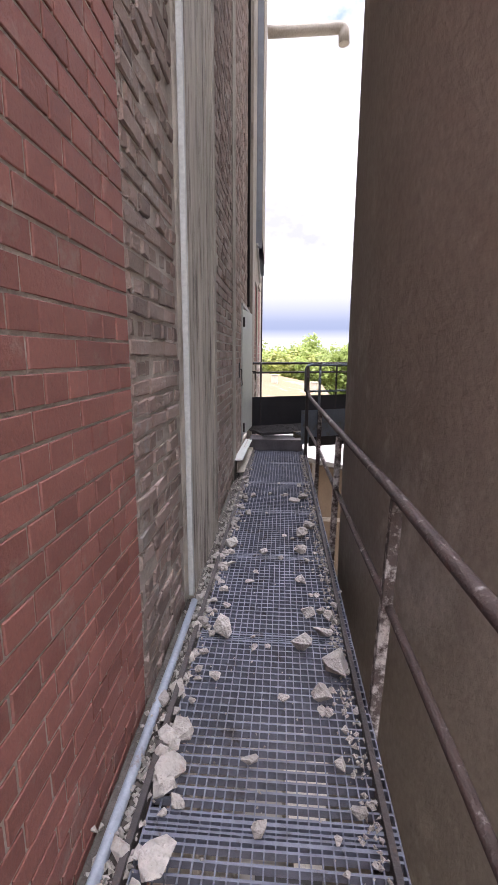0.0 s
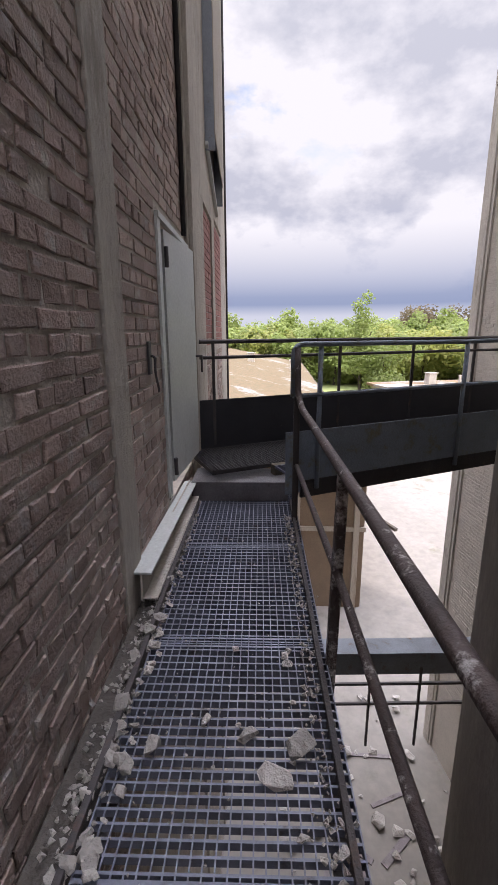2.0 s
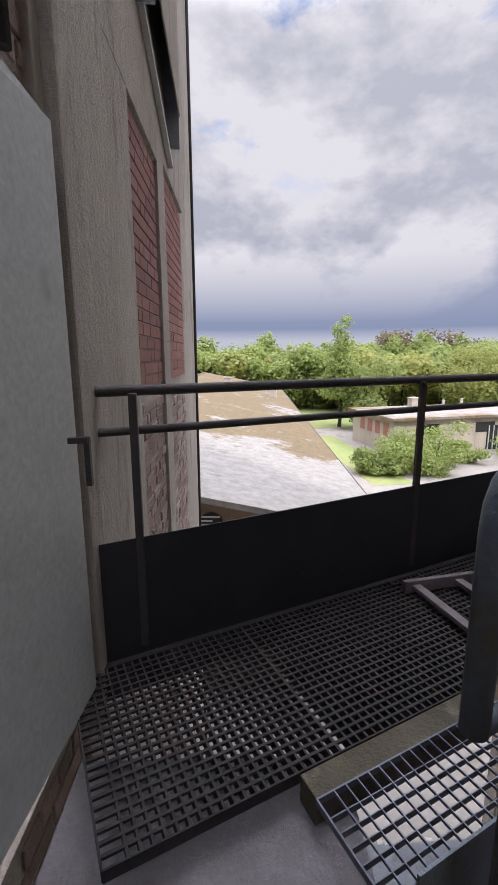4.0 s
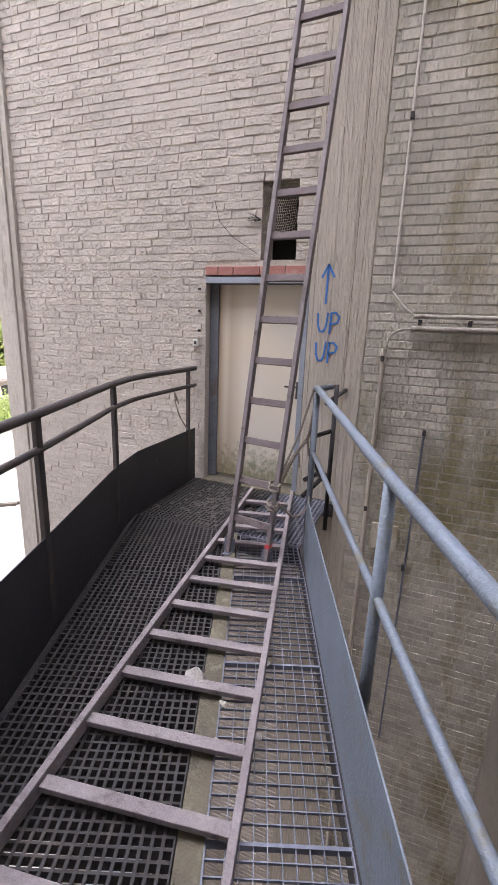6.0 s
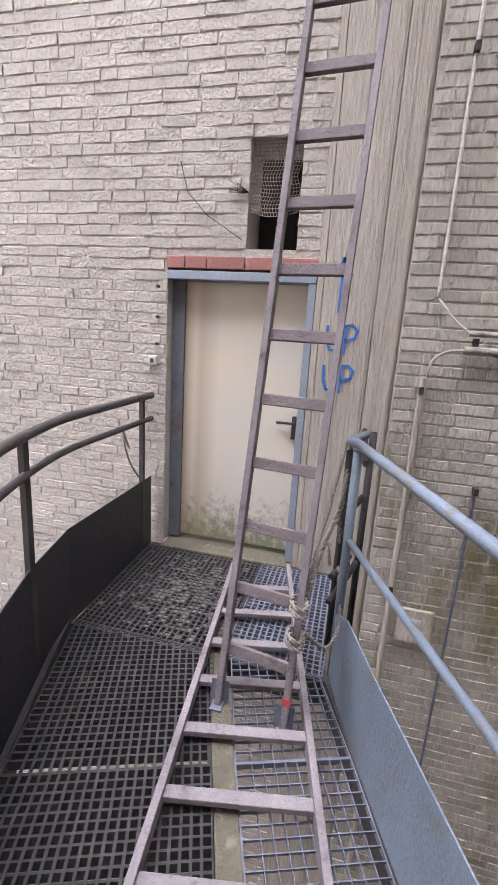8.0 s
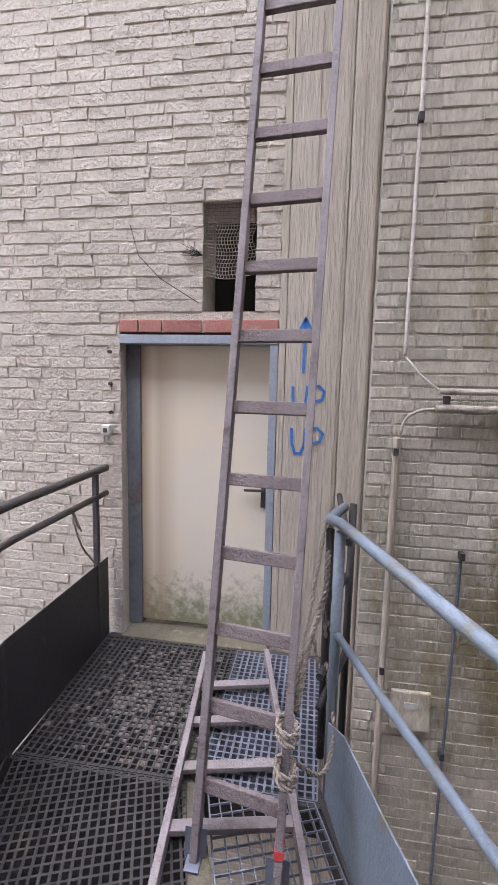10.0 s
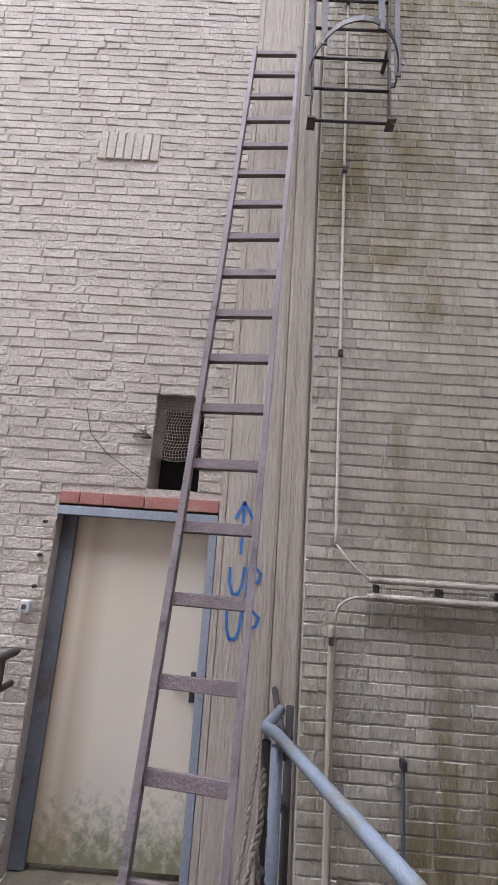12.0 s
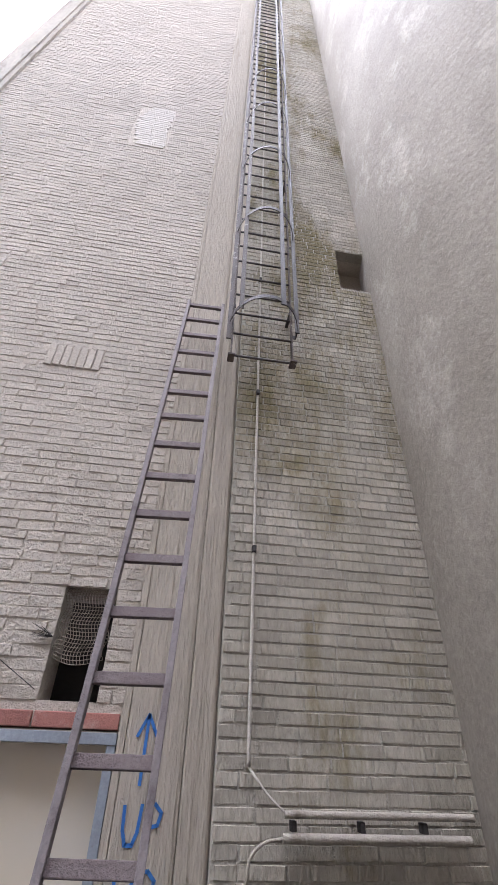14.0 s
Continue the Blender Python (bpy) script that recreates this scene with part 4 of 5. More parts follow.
# mill door
mill_door = thing("door_mill", "pale green-white steel door standing ajar in the mill wall", "door", kind="structure", m=GANG)
bm = bmesh.new()
bar(bm, (-0.262, -0.30, 1.24), (-0.185, 0.63, 1.24), 0.04, 1.90, (0, 0, 1), 0.004)
part("leaf", bm, "door_white", mill_door)
bm = bmesh.new()
box(bm, -0.245, -0.225, -0.56, -0.47, 0.24, 2.24, 0.003)
box(bm, -0.245, -0.215, -0.56, 0.68, 2.21, 2.25, 0.003)
part("door_frame", bm, "door_white", mill_door)
# dark strip for the shaded gap beside the leaf, shade by colour
bm = bmesh.new()
box(bm, -0.30, -0.262, -0.47, -0.30, 0.17, 2.21, 0.002)
part("jamb", bm, "rail_dark", mill_door)
for z in (2.0, 0.42):
    bm = bmesh.new()
    tube(bm, [(-0.225, -0.31, z - 0.07), (-0.225, -0.31, z + 0.07)], 0.016, 8)
    part("hinge", bm, "rail_dark", mill_door)
bm = bmesh.new()
bar(bm, (-0.16, 0.54, 1.25), (-0.10, 0.545, 1.25), 0.018, 0.018)
bar(bm, (-0.105, 0.55, 1.26), (-0.105, 0.55, 1.10), 0.018, 0.018, (1, 0, 0))
part("door_handle", bm, "rail_dark", mill_door)
# bent hook on the wall
bm = bmesh.new()
tube(bm, bent([(-0.235, -0.95, 1.33), (-0.20, -0.95, 1.33), (-0.20, -0.95, 1.22), (-0.20, -0.88, 1.12), (-0.21, -0.84, 1.10)], 0.03), 0.008, 6)
box(bm, -0.24, -0.225, -0.98, -0.92, 1.22, 1.42, 0.003)
ob = tagged(part("door_hook", bm, "rail_dark"), "rusty bent iron hook on the brick wall", "hook")
ob.matrix_world = GANG
# ledge plate at the foot of the door
ledge = thing("steel_ledge", "white painted steel ledge along the foot of the wall", "ledge", m=GANG)
bm = bmesh.new()
bar(bm, (-0.19, -1.58, 0.205), (-0.17, 0.05, 0.165), 0.11, 0.012)
part("top_plate", bm, "door_white", ledge)
bm = bmesh.new()
bar(bm, (-0.16, -1.56, 0.04), (-0.14, 0.05, 0.04), 0.09, 0.012)
bar(bm, (-0.20, -1.56, 0.12), (-0.18, 0.05, 0.10), 0.012, 0.16)
part("web", bm, "concrete", ledge)
bm = bmesh.new()
tube(bm, [(-0.185, -9, -0.02), (-0.175, -4.9, -0.01), (-0.17, -4.55, 0.01)], 0.021, 10)
ob = tagged(part("ground_pipe", bm, "frame_grey", smooth=True), "pale pipe lying between the gangway and the wall", "pipe")
ob.matrix_world = GANG

# girder below the bridge
girder = thing("steel_girder", "blue-grey steel girder spanning below the footbridge", "girder")
bm = bmesh.new()
bar(bm, (-0.3, 9.15, -4.15), (5.02, 8.85, -4.15), 0.42, 0.03)
bar(bm, (-0.3, 9.15, -4.45), (5.02, 8.85, -4.45), 0.04, 0.6)
part("web", bm, "girder_paint", girder)
for dz in (-4.95, -5.4):
    bm = bmesh.new()
    bar(bm, (-0.3, 9.12, dz), (5.02, 8.82, dz), 0.04, 0.05)
    part("hand_bar", bm, "rail_dark", girder)
for k in range(5):
    bm = bmesh.new()
    bar(bm, (0.6 + 0.95 * k, 9.07 - 0.054 * k, -6.4), (0.6 + 0.95 * k, 9.07 - 0.054 * k, -4.6), 0.04, 0.04, (0, 1, 0))
    part("upright", bm, "rail_dark", girder)
# added slabs: near-black for shade under the gangway, pale for lit ground
slab("annex_roof", "added near-black slab for the shaded pit under the gangway", "roof", "pit_shade", [(-0.4, 4.9, -8.0, 4.7, GROUND, -7.4)])
slab("loading_ledge", "added pale concrete slab for the lit ground below the footbridge", "ledge", "concrete", [(0.3, 4.9, 4.7, 6.9, GROUND, -7.4)])

# ---- bricks ----


def chamfered(verts, faces, a0, a1, z0, z1, front, back, ch, skew):
    """Adds one brick to the lists: a chamfered front and four sides."""
    n = len(verts)
    j = [random.uniform(-skew, skew) for _ in range(8)]
    for k, (a, z) in enumerate(((a0, z0), (a1, z0), (a1, z1), (a0, z1))):
        verts.append((a + j[k], back, z + j[k + 4]))
    for k, (a, z) in enumerate(((a0, z0), (a1, z0), (a1, z1), (a0, z1))):
        verts.append((a + j[k], front + ch, z + j[k + 4]))
    t = random.uniform(-skew, skew)
    for k, (a, z) in enumerate(((a0 + ch, z0 + ch), (a1 - ch, z0 + ch), (a1 - ch, z1 - ch), (a0 + ch, z1 - ch))):
        verts.append((a + j[k], front + (t if k in (0, 3) else -t), z + j[k + 4]))
    for k in range(4):
        m = (k + 1) % 4
        faces.append((n + k, n + m, n + 4 + m, n + 4 + k))
        faces.append((n + 4 + k, n + 4 + m, n + 8 + m, n + 8 + k))
    faces.append((n + 8, n + 9, n + 10, n + 11))


def raw_mesh(name, verts, faces, mat):
    me = bpy.data.meshes.new(name)
    me.from_pydata(verts, [], faces)
    me.materials.append(M[mat])
    me.update()
    return me


def lay_bricks(wall, m, a_range, z_range, holes, mat, course=0.075, length=0.25, joint=0.011, proud=0.0, skew=0.002, ch=0.004, uneven=0.003, english=False, single=None, gone=0.0,
               depth=0.04):
    """Lays bricks over a stretch of wall. m: x along the wall, y into it, z up. single: (a0, a1, z0, z1) in which whole bricks are objects of their own."""
    verts, faces, whole = [], [], []
    rows = int((z_range[1] - z_range[0]) / course)
    for r in range(rows):
        z0 = z_range[0] + r * course
        z1 = z0 + course - joint
        size = length
        if english and r % 2:
            size = length / 2
        offset = (length / 4 if english else length / 2) * (r % 2) + (0.0 if english else random.uniform(-0.04, 0.04))
        a = a_range[0] - size + offset % size
        blocked = [(h0, h1) for h0, h1, v0, v1 in holes if v0 < z1 - 0.015 and v1 > z0 + 0.015]
        while a < a_range[1]:
            here = size if english or random.random() < 0.86 else size / 2
            lo, hi = max(a, a_range[0]), min(a + here - joint, a_range[1])
            full = hi - lo > size - joint - 1e-4
            for h0, h1 in blocked:
                if lo < h1 and hi > h0:
                    full = False
                    if h0 - lo > hi - h1:
                        hi = min(hi, h0)
                    else:
                        lo = max(lo, h1)
            a += here
            if hi - lo < 0.03 or random.random() < gone:
                continue
            front = -proud + random.uniform(-uneven, uneven)
            if full and size == length and single and single[0] < lo and hi < single[1] and single[2] < z0 and z1 < single[3]:
                whole.append((lo, z0, front))
            else:
                chamfered(verts, faces, lo, hi, z0, z1, front, depth, ch, skew)
    ob = new("brickwork", raw_mesh("brickwork", verts, faces, mat))
    tagged(ob, kind="stuff")
    ob.parent = wall
    ob.matrix_world = m
    shapes = []
    for k in range(4):
        v, f = [], []
        chamfered(v, f, 0, length - joint, 0, course - joint, 0, depth, ch, skew)
        shapes.append(raw_mesh("brick", v, f, mat))
    for lo, z0, front in whole[:300]:
        ob = new("brick", random.choice(shapes))
        ob.parent = wall
        ob.matrix_world = m @ Matrix.Translation((lo, front, z0))


HOUSE = pose(WALL_X, 0, 0, 0, 0, -90)
door_holes = [(-8.66, -8.15, 5.05, 5.335), (-8.79, -8.20, 9.75, 11.22), (-8.5, -7.445, 0.22, 2.415), (-7.94, -7.60, 2.41, 3.125)]
house_wall, buttress, mill_wall = (bpy.data.objects[n] for n in ("wall_silo_house", "wall_buttress", "wall_mill"))
random.seed(5)
lay_bricks(house_wall, HOUSE, (-10.9, -7.445), (GROUND + 2.0, HOUSE_TOP), door_holes, "white_brick", 0.0735, 0.25, 0.009, -0.006, 0.0045, 0.003, 0.0028, single=(-9.9, -8.5, 0.2, 2.2))
lay_bricks(buttress, pose(4.867, 0, 0, 0, 0, -90), (-6.885, -5.25), (GROUND + 2.0, HOUSE_TOP), [(-5.75, -5.2, 6.75, 7.52)], "mossy_brick", 0.0735, 0.25, 0.012, -0.003, 0.0032, 0.003, 0.002,
           single=(-6.7, -5.5, 1.9, 4.4))
MILL = GANG @ pose(WALL_V, 0, 0, 0, 0, 90)
lay_bricks(mill_wall, MILL, (-12.0, -5.32), (-1.0, 8.0), [], "red_brick", 0.089, 0.26, 0.012, -0.006, 0.0012, 0.002, 0.001, english=True)
lay_bricks(mill_wall, MILL, (-5.30, -4.52), (-1.0, 8.0), [], "old_brick", 0.084, 0.255, 0.017, -0.004, 0.006, 0.006, 0.008, english=True, gone=0.04, single=(-5.3, -4.5, 0.2, 3.0))
lay_bricks(mill_wall, MILL, (-3.31, -1.71), (-1.2, 10.0), [], "old_brick", 0.084, 0.255, 0.017, -0.003, 0.006, 0.005, 0.005, english=True, gone=0.02, single=(-3.3, -1.7, 0.3, 3.2))
lay_bricks(mill_wall, MILL, (-1.41, 0.70), (-1.2, 10.0), [(-0.56, 0.70, 0.15, 2.26)], "old_brick", 0.084, 0.255, 0.015, -0.004, 0.004, 0.004, 0.004, english=True, gone=0.01, single=(-1.4, -0.55, 0.3, 3.0))
lay_bricks(mill_wall, MILL, (1.93, 2.85), (1.30, 2.95), [], "red_brick", 0.086, 0.255, 0.012, 0.0, 0.001, 0.002, 0.001)
lay_bricks(mill_wall, MILL, (3.19, 4.45), (1.30, 3.05), [], "red_brick", 0.086, 0.255, 0.012, 0.0, 0.001, 0.002, 0.001)
lay_bricks(mill_wall, MILL, (1.93, 2.85), (-4.0, 1.29), [], "old_brick", 0.084, 0.255, 0.013, 0.0, 0.004, 0.006, 0.005)
lay_bricks(mill_wall, MILL, (3.19, 4.45), (-4.0, 1.29), [], "old_brick", 0.084, 0.255, 0.013, 0.0, 0.004, 0.006, 0.005)

# bricked-up window head and a pale repaired patch on the silo house
head = thing("brick_arch", "upright painted bricks over a walled-up opening", "brick arch", kind="structure")
for k in range(7):
    v, f = [], []
    chamfered(v, f, 0, 0.061, 0, 0.255, 0, 0.03, 0.004, 0.003)
    ob = new("brick", raw_mesh("brick", v, f, "white_brick"))
    ob.parent = head
    ob.matrix_world = HOUSE @ Matrix.Translation((-8.65 + 0.071 * k, -0.004, 5.065))
verts, faces = [], []
for r in range(20):
    z = 9.75 + 0.0735 * r
    a0, a1 = -8.79 + 0.05 * abs(math.sin(r * 1.7)) + 0.004 * (r - 9) ** 2 * 0.4, -8.20 - 0.03 * abs(math.cos(r * 2.1))
    a = a0
    while a < a1 - 0.05:
        b = min(a + 0.25, a1)
        chamfered(verts, faces, a, b - 0.008, z, z + 0.066, -0.002, 0.03, 0.003, 0.002)
        a = b
patch = new("repaired_patch", raw_mesh("repaired_patch", verts, faces, "fresh_brick"))
patch.matrix_world = HOUSE
tagged(patch, "pale repaired patch of fresh bricks high on the wall", "brick patch", kind="structure")

# ---- rubble ----
random.seed(11)
lumps = []
for k in range(9):
    bm = bmesh.new()
    for _ in range(13):
        bm.verts.new(Vector((random.gauss(0, 1), random.gauss(0, 1), random.gauss(0, 1))).normalized() * random.uniform(0.36, 0.52))
    made = bmesh.ops.convex_hull(bm, input=bm.verts)
    bmesh.ops.delete(bm, geom=[v for v in made["geom_interior"] if isinstance(v, bmesh.types.BMVert)], context="VERTS")
    bmesh.ops.bevel(bm, geom=list(bm.edges), offset=0.014, segments=1, affect="EDGES")
    low = min(v.co.z for v in bm.verts) * 0.7
    for v in bm.verts:
        v.co.z = v.co.z * 0.7 - low
    lumps.append(mesh_of("rubble_stone", bm, "rubble"))


def stone(m, size, label="pale broken lump of plaster on the grating"):
    ob = new("rubble_stone", random.choice(lumps))
    ob.matrix_world = m @ pose(0, 0, 0, 0, 0, random.uniform(0, 360)) @ Matrix.Diagonal((size, size * random.uniform(0.6, 1), size * random.uniform(0.6, 1.0), 1))
    tagged(ob, label, "stone", group="rubble stones")


for v, u, size in ((0.05, -4.84, 0.19), (0.48, -4.96, 0.17), (0.65, -5.13, 0.22), (-0.07, -4.78, 0.10), (0.53, -4.64, 0.12), (0.65, -4.67, 0.11), (0.61, -4.82, 0.13), (0.53, -3.77, 0.13),
                   (-0.03, -3.68, 0.18), (0.01, -4.06, 0.12), (0.51, -2.52, 0.17), (-0.01, -2.49, 0.13), (-0.04, -5.70, 0.17), (0.01, -6.01, 0.15), (0.55, -5.28, 0.14), (-0.08, -5.28, 0.15),
                   (-0.03, -5.52, 0.13), (0.06, -5.20, 0.08), (0.24, -3.83, 0.10), (0.52, -3.76, 0.12), (0.51, -4.26, 0.11), (0.16, -4.28, 0.08), (0.55, -3.37, 0.12), (0.05, -3.01, 0.12),
                   (0.55, -3.45, 0.14), (0.62, -3.24, 0.18), (0.39, -3.47, 0.07), (0.41, -2.39, 0.10), (0.60, -2.43, 0.16), (0.06, -2.44, 0.10)):
    stone(GANG @ pose(v, u, 0.001), size)
for k in range(95):
    stone(GANG @ pose(random.uniform(-0.14, -0.02), random.uniform(-7.2, -1.2), -0.004), random.uniform(0.04, 0.115), "pale broken lump of plaster beside the wall")
for k in range(120):
    side = random.random()
    v = random.uniform(-0.09, 0.0) if side < 0.5 else (random.uniform(0.55, 0.71) if side < 0.8 else random.uniform(0, 0.6))
    stone(GANG @ pose(v, random.uniform(-6.3, -1.9), 0.001), random.uniform(0.025, 0.085))
for x, y, size in ((2.39, 7.09, 0.17), (2.31, 6.94, 0.09), (2.09, 7.03, 0.09), (2.13, 6.88, 0.08), (2.64, 6.84, 0.05), (2.23, 6.74, 0.06)):
    stone(pose(x, y + 0.10, DECK + 0.001), size, "lump of broken brick on the footbridge deck")
verts, faces = [], []
for k in range(3200):
    u = random.uniform(-7.5, -0.3)
    v = random.gauss(-0.12, 0.035) if random.random() < 0.62 else (random.gauss(0.68, 0.03) if random.random() < 0.75 else random.uniform(-0.05, 0.69))
    s = random.uniform(0.005, 0.02) if v < -0.05 or v > 0.64 else random.uniform(0.004, 0.009)
    c = Vector((v, u, s * 0.3 + (0.0 if v > -0.1 else -0.01)))
    n = len(verts)
    for d in ((1, 0, 0), (0, 1, 0), (-1, 0, 0), (0, -1, 0), (0, 0, 1), (0, 0, -1)):
        verts.append(c + (Vector(d) + Vector((random.uniform(-0.5, 0.5), random.uniform(-0.5, 0.5), random.uniform(-0.4, 0.4)))) * s * random.uniform(0.5, 1.0))
    for a, b in ((0, 1), (1, 2), (2, 3), (3, 0)):
        faces += [(n + a, n + b, n + 4), (n + b, n + a, n + 5)]
crumbs = new("rubble_crumbs", raw_mesh("rubble_crumbs", verts, faces, "rubble"))
crumbs.matrix_world = GANG
tagged(crumbs, "fine plaster crumbs along the edges of the gangway", "rubble", kind="stuff")
# mortar debris, coloured dark to pass as the shaded gap
bm = bmesh.new()
box(bm, -0.235, -0.115, -9, -0.6, -0.16, -0.03, 0.01)
ob = tagged(part("debris_bed", bm, "debris"), "mortar debris darkened for the shaded gap beside the wall", "rubble", kind="structure")
ob.matrix_world = GANG

# broken brick and boards on the ground below the footbridge
for k in range(60):
    stone(pose(random.uniform(1.0, 4.8), random.uniform(7.2, 12.5), GROUND + 0.002), random.uniform(0.12, 0.45), "broken lump of brick rubble on the yard")
for k in range(9):
    a, x, y = random.uniform(0, math.pi), random.uniform(1.2, 4.2), random.uniform(7.4, 11.0)
    d = Vector((math.cos(a), math.sin(a), 0)) * random.uniform(0.4, 0.9)
    bm = bmesh.new()
    bar(bm, Vector((x, y, GROUND + 0.02)) - d, Vector((x, y, GROUND + 0.02)) + d, random.uniform(0.08, 0.16), 0.035, bevel=0.004)
    tagged(part("loose_board", bm, "wood"), "grey weathered board lying in rubble", "board", group="loose boards")

# ---- yard ----
HALL = pose(5.1, 16.5, 0, 0, 0, -7.5)
hall = thing("hall_building", "long low hall with a mossy felt roof", "building", m=HALL)
bm = bmesh.new()
for x in (-0.3, -21.7):
    box(bm, x - 0.15, x + 0.15, 0.3, 56, GROUND, -3.5)
part("side_wall", bm, "tan_wall", hall)
for y0 in (0.25, 55.7):
    bm = bmesh.new()
    low = [bm.verts.new(p) for p in ((-0.2, y0, GROUND), (-21.8, y0, GROUND), (-21.8, y0, -3.55), (-11, y0, -1.4), (-0.2, y0, -3.55))]
    back = [bm.verts.new(v.co + Vector((0, 0.3, 0))) for v in low]
    bm.faces.new(low)
    bm.faces.new(back[::-1])
    for k in range(5):
        bm.faces.new((low[k], low[(k + 1) % 5], back[(k + 1) % 5], back[k]))
    bmesh.ops.recalc_face_normals(bm, faces=bm.faces)
    part("end_wall", bm, "tan_wall", hall)
for x0, x1, z0, z1 in ((0.35, -11.2, -3.47, -1.17), (-10.8, -22.35, -1.17, -3.47)):
    bm = bmesh.new()
    vs = [bm.verts.new(p) for p in ((x0, -0.35, z0), (x1, -0.35, z1), (x1, 56.4, z1), (x0, 56.4, z0))]
    top = [bm.verts.new(v.co + Vector((0, 0, 0.18))) for v in vs]
    bm.faces.new(vs[::-1])
    bm.faces.new(top)
    for k in range(4):
        bm.faces.new((vs[k], vs[(k + 1) % 4], top[(k + 1) % 4], top[k]))
    bmesh.ops.recalc_face_normals(bm, faces=bm.faces)
    part("roof", bm, "mossy_felt", hall)
for x in (-0.45, -2.62, -6.6):
    bm = bmesh.new()
    box(bm, x - 0.10, x + 0.10, 0.14, 0.3, GROUND, -3.5 + 0.2 * min(abs(x), 10), 0.01)
    part("column", bm, "plaster", hall, "pale concrete column")
bm = bmesh.new()
box(bm, -10, -0.1, 0.17, 0.3, -5.62, -5.45, 0.01)
part("band", bm, "plaster", hall, "pale concrete band")
# near-black discs on the wall stand for the shade inside the vents
for x, z, r in ((-4.85, -3.23, 0.36), (-4.70, -4.1, 0.15)):
    bm = bmesh.new()
    bmesh.ops.create_cone(bm, segments=24, radius1=r, radius2=r, depth=0.06, cap_ends=True, matrix=pose(x, 0.225, z, 90))
    hole_part = part("vent_hole", bm, "shadow_dark", hall, "round broken vent opening")
    bm = bmesh.new()
    for k in range(5):
        box(bm, x - r * 0.8, x + r * random.uniform(-0.2, 0.8), 0.17, 0.19, z - r * 0.75 + k * r * 0.33, z - r * 0.65 + k * r * 0.33 + 0.02)
    part("broken_slat", bm, "door_white", hole_part)
for x, y, h in ((-1.6, 36, 1.3), (-6.5, 38, 1.1), (-9.5, 30, 0.9)):
    bm = bmesh.new()
    box(bm, x - 0.4, x + 0.4, y - 0.4, y + 0.4, -3.2, -3.35 + 0.2 * abs(x) + h, 0.03)
    box(bm, x - 0.5, x + 0.5, y - 0.5, y + 0.5, -3.35 + 0.2 * abs(x) + h, -3.25 + 0.2 * abs(x) + h, 0.02)
    part("chimney", bm, "concrete", hall)
bm = bmesh.new()
tube(bm, [(0.4, -0.3, -3.4), (0.4, 56.4, -3.4)], 0.07, 8)
part("gutter", bm, "dirty_steel", hall)

SHED = pose(20.2, 48.2, 0.6, 0, 0, 7)
shed = thing("flat_shed", "low flat-roofed shed with a pale roof", "building", m=SHED)
bm = bmesh.new()
for b in ((0, 32, 0, 0.3), (0, 0.3, 0.3, 8.7), (31.7, 32, 0.3, 8.7), (0, 32, 8.7, 9)):
    box(bm, *b, GROUND - 0.6, -5.75)
part("wall", bm, "plaster", shed)
bm = bmesh.new()
box(bm, -0.5, 32.5, -0.6, 9.5, -5.75, -5.45, 0.03)
part("roof", bm, "roof_felt", shed)
for k in range(4):
    bm = bmesh.new()
    box(bm, -0.04, 0.06, 1.0 + 1.7 * k, 2.0 + 1.7 * k, -7.6, -6.2, 0.02)
    part("window", bm, "red_brick", shed, "rust-brown shuttered window")
# windows and doorway are near-black panels; the dark inside is their colour
for k in range(3):
    bm = bmesh.new()
    box(bm, 3.0 + 7.0 * k, 5.4 + 7.0 * k, -0.05, 0.05, -7.4, -6.3, 0.02)
    part("window", bm, "shadow_dark", shed, "dark broken window")
bm = bmesh.new()
box(bm, 11.5, 13.6, -0.06, 0.05, GROUND - 0.6, -6.7, 0.02)
part("doorway", bm, "shadow_dark", shed, "dark open doorway")
for k in range(4):
    bm = bmesh.new()
    box(bm, 11.6 + 0.6 * k, 11.7 + 0.6 * k, -0.16, -0.06, GROUND - 0.6, -6.7, 0.01)
    part("door_bar", bm, "door_white", shed)
for x, y, s, h in ((6.2, 6.0, 0.5, 1.3), (9.5, 5.0, 0.12, 1.0), (12.0, 5.0, 0.12, 1.1)):
    bm = bmesh.new()
    box(bm, x - s, x + s, y - s, y + s, -5.46, -5.45 + h, 0.03)
    box(bm, x - s * 1.2, x + s * 1.2, y - s * 1.2, y + s * 1.2, -5.45 + h, -5.35 + h, 0.02)
    part("chimney", bm, "concrete", shed)

# board pile and beams in the yard
pile = thing("board_pile", "untidy pile of grey boards on the yard", "board pile")
for k in range(16):
    a = random.uniform(-0.35, 0.35)
    x, y = 21.5 + random.uniform(-1.0, 1.0), 33.6 + random.uniform(-0.7, 0.7)
    d = Vector((math.cos(a), math.sin(a), 0)) * random.uniform(0.8, 1.9)
    z = GROUND + 0.05 + 0.05 * (k // 3)
    bm = bmesh.new()
    bar(bm, Vector((x, y, z)) - d, Vector((x, y, z + random.uniform(0, 0.12))) + d, random.uniform(0.15, 0.4), 0.04)
    part("board", bm, "wood" if k % 3 else "door_white", pile)
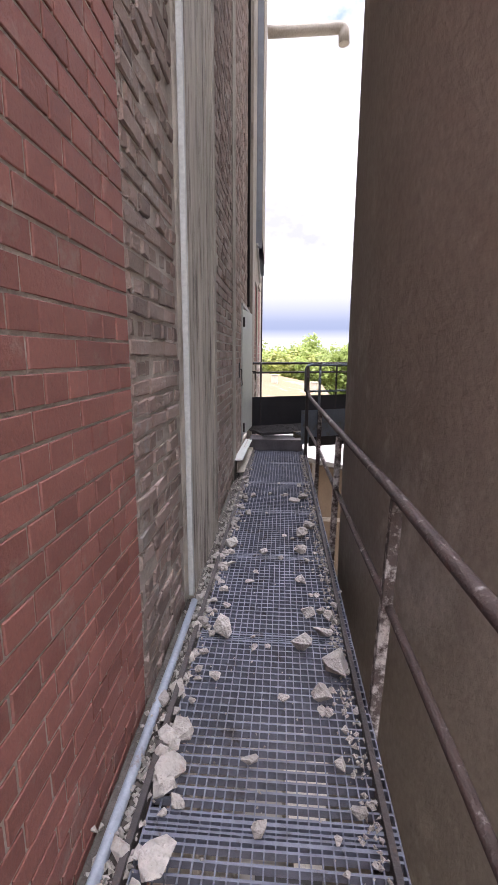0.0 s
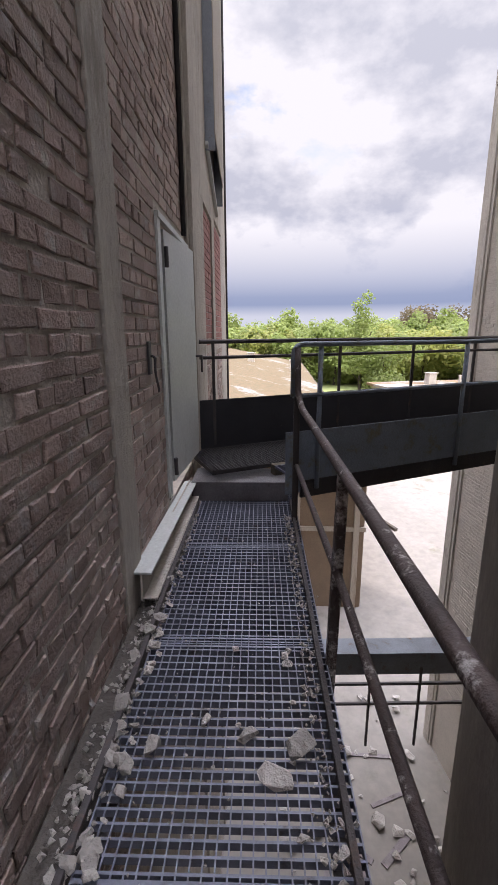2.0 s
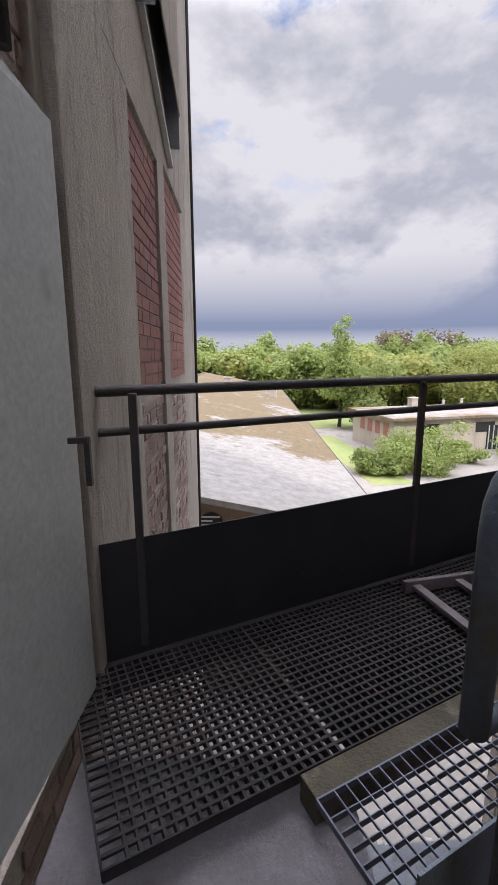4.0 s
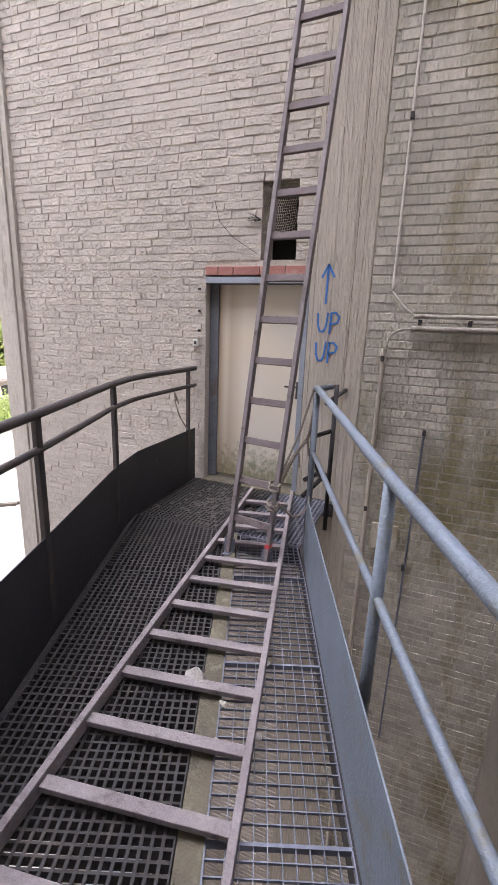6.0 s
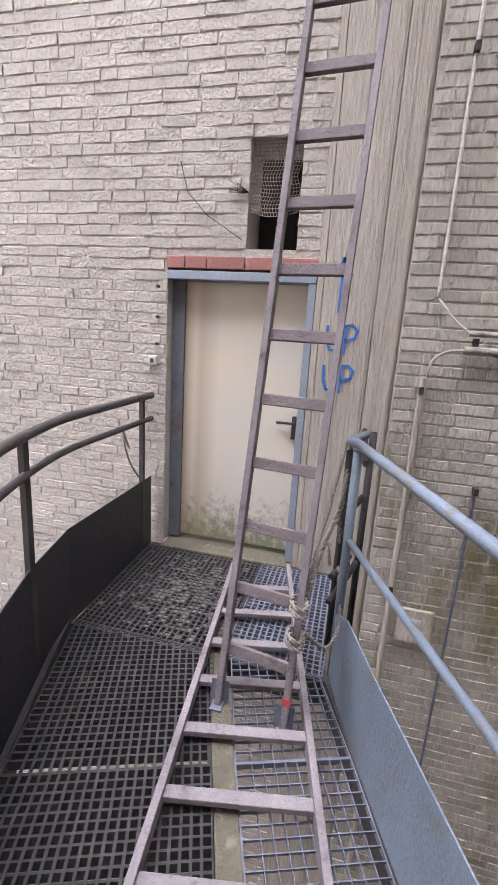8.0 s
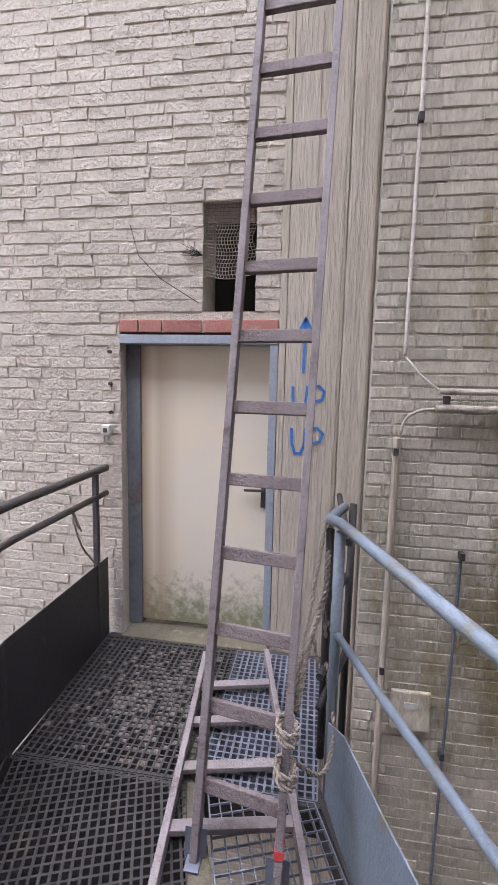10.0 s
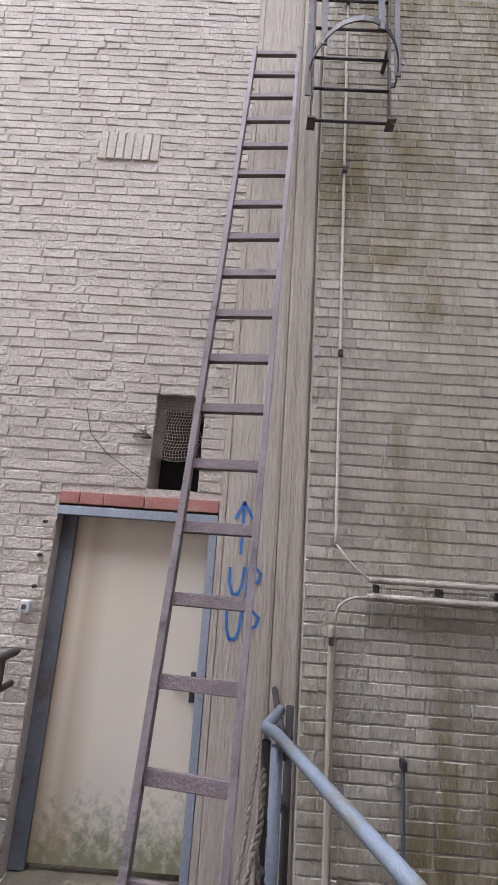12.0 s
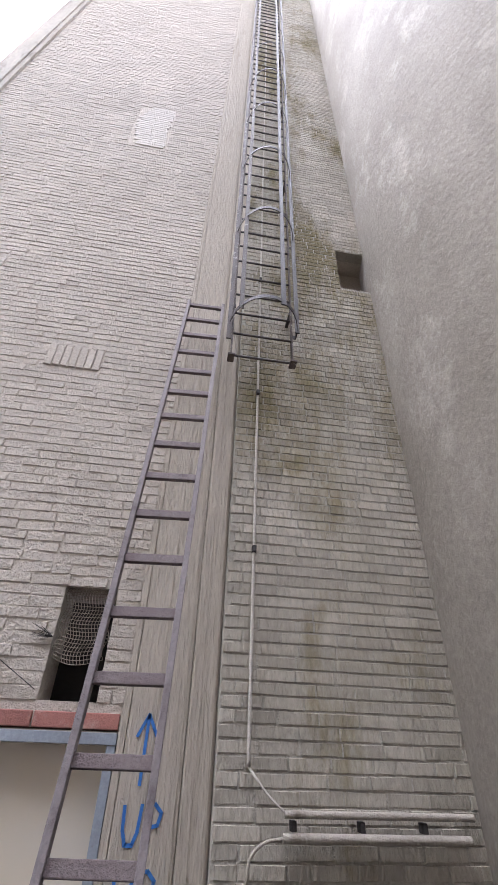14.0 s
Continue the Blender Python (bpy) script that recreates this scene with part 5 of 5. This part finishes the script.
for x, y, a in ((17.6, 28.6, 0.9), (18.3, 27.9, 0.8), (8.6, 24.5, 1.3)):
    d = Vector((math.cos(a), -math.sin(a), 0)) * 1.4
    bm = bmesh.new()
    bar(bm, Vector((x, y, GROUND + 0.08)) - d, Vector((x, y, GROUND + 0.08)) + d, 0.18, 0.16, bevel=0.01)
    tagged(part("timber_beam", bm, "bark"), "dark timber beam lying on the yard", "beam", group="timber beams")

# ---- trees ----
random.seed(21)


def crown_mesh(name, mat, lobes, leaves, size):
    """Many small bent leaf clumps scattered through lobes given as (x, y, z, radius, height radius)."""
    verts, faces = [], []
    total = sum(l[3] ** 2 * l[4] for l in lobes)
    for x, y, z, r, h in lobes:
        for _ in range(int(leaves * r * r * h / total)):
            d = Vector((random.gauss(0, 1), random.gauss(0, 1), random.gauss(0, 1))).normalized()
            f = random.uniform(0.55, 1.08) if random.random() < 0.85 else random.uniform(0.2, 0.6)
            c = Vector((x + d.x * r * f, y + d.y * r * f, z + d.z * h * f))
            up = (d + Vector((random.gauss(0, 0.5), random.gauss(0, 0.5), random.gauss(0.4, 0.5)))).normalized()
            s = up.cross(Vector((random.gauss(0, 1), random.gauss(0, 1), random.gauss(0, 1)))).normalized()
            t = up.cross(s)
            w, l = size * random.uniform(0.5, 1.1), size * random.uniform(0.6, 1.3)
            n = len(verts)
            verts += [c - s * w - t * l * 0.3, c - t * l, c + s * w - t * l * 0.2, c + t * l + up * size * 0.3, c + up * size * 0.25]
            faces += [(n, n + 1, n + 4), (n + 1, n + 2, n + 4), (n + 2, n + 3, n + 4), (n + 3, n, n + 4)]
    return raw_mesh(name, verts, faces, mat)


def trunk_mesh(h, r, limbs):
    bm = bmesh.new()
    pts = [Vector((0.15 * math.sin(k), 0.12 * math.cos(k * 1.3), h * k / 6)) for k in range(7)]
    for k in range(6):
        a, b = r * (1 - k / 7), r * (1 - (k + 1) / 7)
        ring = []
        for p, q in ((pts[k], a), (pts[k + 1], b)):
            ring.append([bm.verts.new(p + Vector((math.cos(i * math.tau / 7), math.sin(i * math.tau / 7), 0)) * q) for i in range(7)])
        for i in range(7):
            bm.faces.new((ring[0][i], ring[0][(i + 1) % 7], ring[1][(i + 1) % 7], ring[1][i]))
    for k in range(limbs):
        a = random.uniform(0, math.tau)
        s = pts[random.randint(2, 5)]
        tube(bm, [s, s + Vector((math.cos(a) * h * 0.12, math.sin(a) * h * 0.12, h * 0.14)), s + Vector((math.cos(a) * h * 0.22, math.sin(a) * h * 0.22, h * 0.34))], r * 0.22, 5)
    return mesh_of("trunk", bm, "bark")


def tree(name, label, mat, h, lobes, leaves, size, at_x, at_y, group="", r=0.25):
    holder = thing(name, label, "bush" if name == "bush" else "tree", group=group, m=pose(at_x, at_y, GROUND, 0, 0, random.uniform(0, 360)))
    ob = new("trunk", trunk_mesh(h * 0.58, r, 7))
    ob.parent = holder
    ob = new("crown", crown_mesh("crown", mat, lobes, leaves, size))
    ob.parent = holder
    return holder


def round_lobes(h, spread, n, low=0.35, fat=1.0):
    made = []
    for _ in range(n):
        a, z = random.uniform(0, math.tau), random.uniform(low, 0.86)
        d = random.uniform(0.1, 1.0) * spread * (1.15 - abs(z - 0.55))
        made.append((math.cos(a) * d, math.sin(a) * d, h * z, random.uniform(0.28, 0.5) * spread * fat, random.uniform(0.12, 0.20) * h * fat))
    return made


tall = [(random.uniform(-0.5, 0.5), random.uniform(-0.5, 0.5), 5 + k * 1.1, 2.5 * (1 - k / 11) + 0.5, 1.0) for k in range(10)]
tree("poplar_tree", "tall slender poplar rising above the bushes", "leaf", 15, tall, 4200, 0.19, 20.5, 66.7, r=0.3)
tree("broad_tree", "broad bright green tree beside the hall", "leaf", 10, round_lobes(10, 5.0, 16, 0.12, 1.15), 6500, 0.2, 23.5, 64.0)
tree("willow_tree", "rounded yellow-green willow behind the shed", "leaf_yellow", 12, round_lobes(12, 5.0, 18, 0.2, 1.3), 6500, 0.20, 44.0, 72.0)
for x, y, h in ((15.6, 42.0, 2.6), (18.6, 42.5, 3.6), (20.5, 41.0, 3.2), (22.5, 43.5, 4.2), (17.2, 40.8, 2.2), (31.5, 43.5, 3.4), (34.0, 45.0, 4.0), (25.5, 44.5, 2.2)):
    tree("bush", "leafy green bush before the flat shed", "leaf", h, round_lobes(h, h * 0.75, 14, 0.04, 1.25), 3000, 0.12, x, y, "yard bushes", 0.06)
kinds = [tree("woodland_tree", label, mat, h, round_lobes(h, s, 13, 0.12, 1.15), 2700, 0.36, x, y, "woodland")
         for label, mat, h, s, x, y in (("leafy green woodland tree", "leaf", 13, 5.5, -4, 92), ("leafy green woodland tree", "leaf", 15, 5.0, 12, 98), ("yellow-green woodland tree in young leaf", "leaf_yellow", 13, 5.0, 34, 92),
                                        ("leafy green woodland tree", "leaf", 12, 6.0, 58, 96), ("bare brown woodland tree in bud", "leaf_brown", 19, 6.0, 60, 150))]
for k in range(170):
    az = math.radians(random.uniform(-22, 64))
    far = random.random()
    d = random.uniform(78, 110) if far < 0.6 else random.uniform(110, 165)
    kind = random.choice(kinds[:4]) if far < 0.6 else (kinds[4] if math.degrees(az) > 18 and random.random() < 0.8 else random.choice(kinds[:3]))
    x, y = d * math.sin(az), d * math.cos(az) + 4
    if x < 24 and y < 76 and x > -20:
        continue
    t = copy_thing(kind, pose(x, y, GROUND, 0, 0, random.uniform(0, 360)))
    t.scale = (random.uniform(0.85, 1.25),) * 2 + (random.uniform(0.74, 1.02),)
grass = slab("grass_verge", "rough green grass along the edge of the yard", "grass", "grass", [(-60, 140, 66, 190, GROUND, GROUND + 0.02), (14, 17.5, 38, 60, GROUND, GROUND + 0.02), (8.5, 14, 50, 66, GROUND, GROUND + 0.02)])
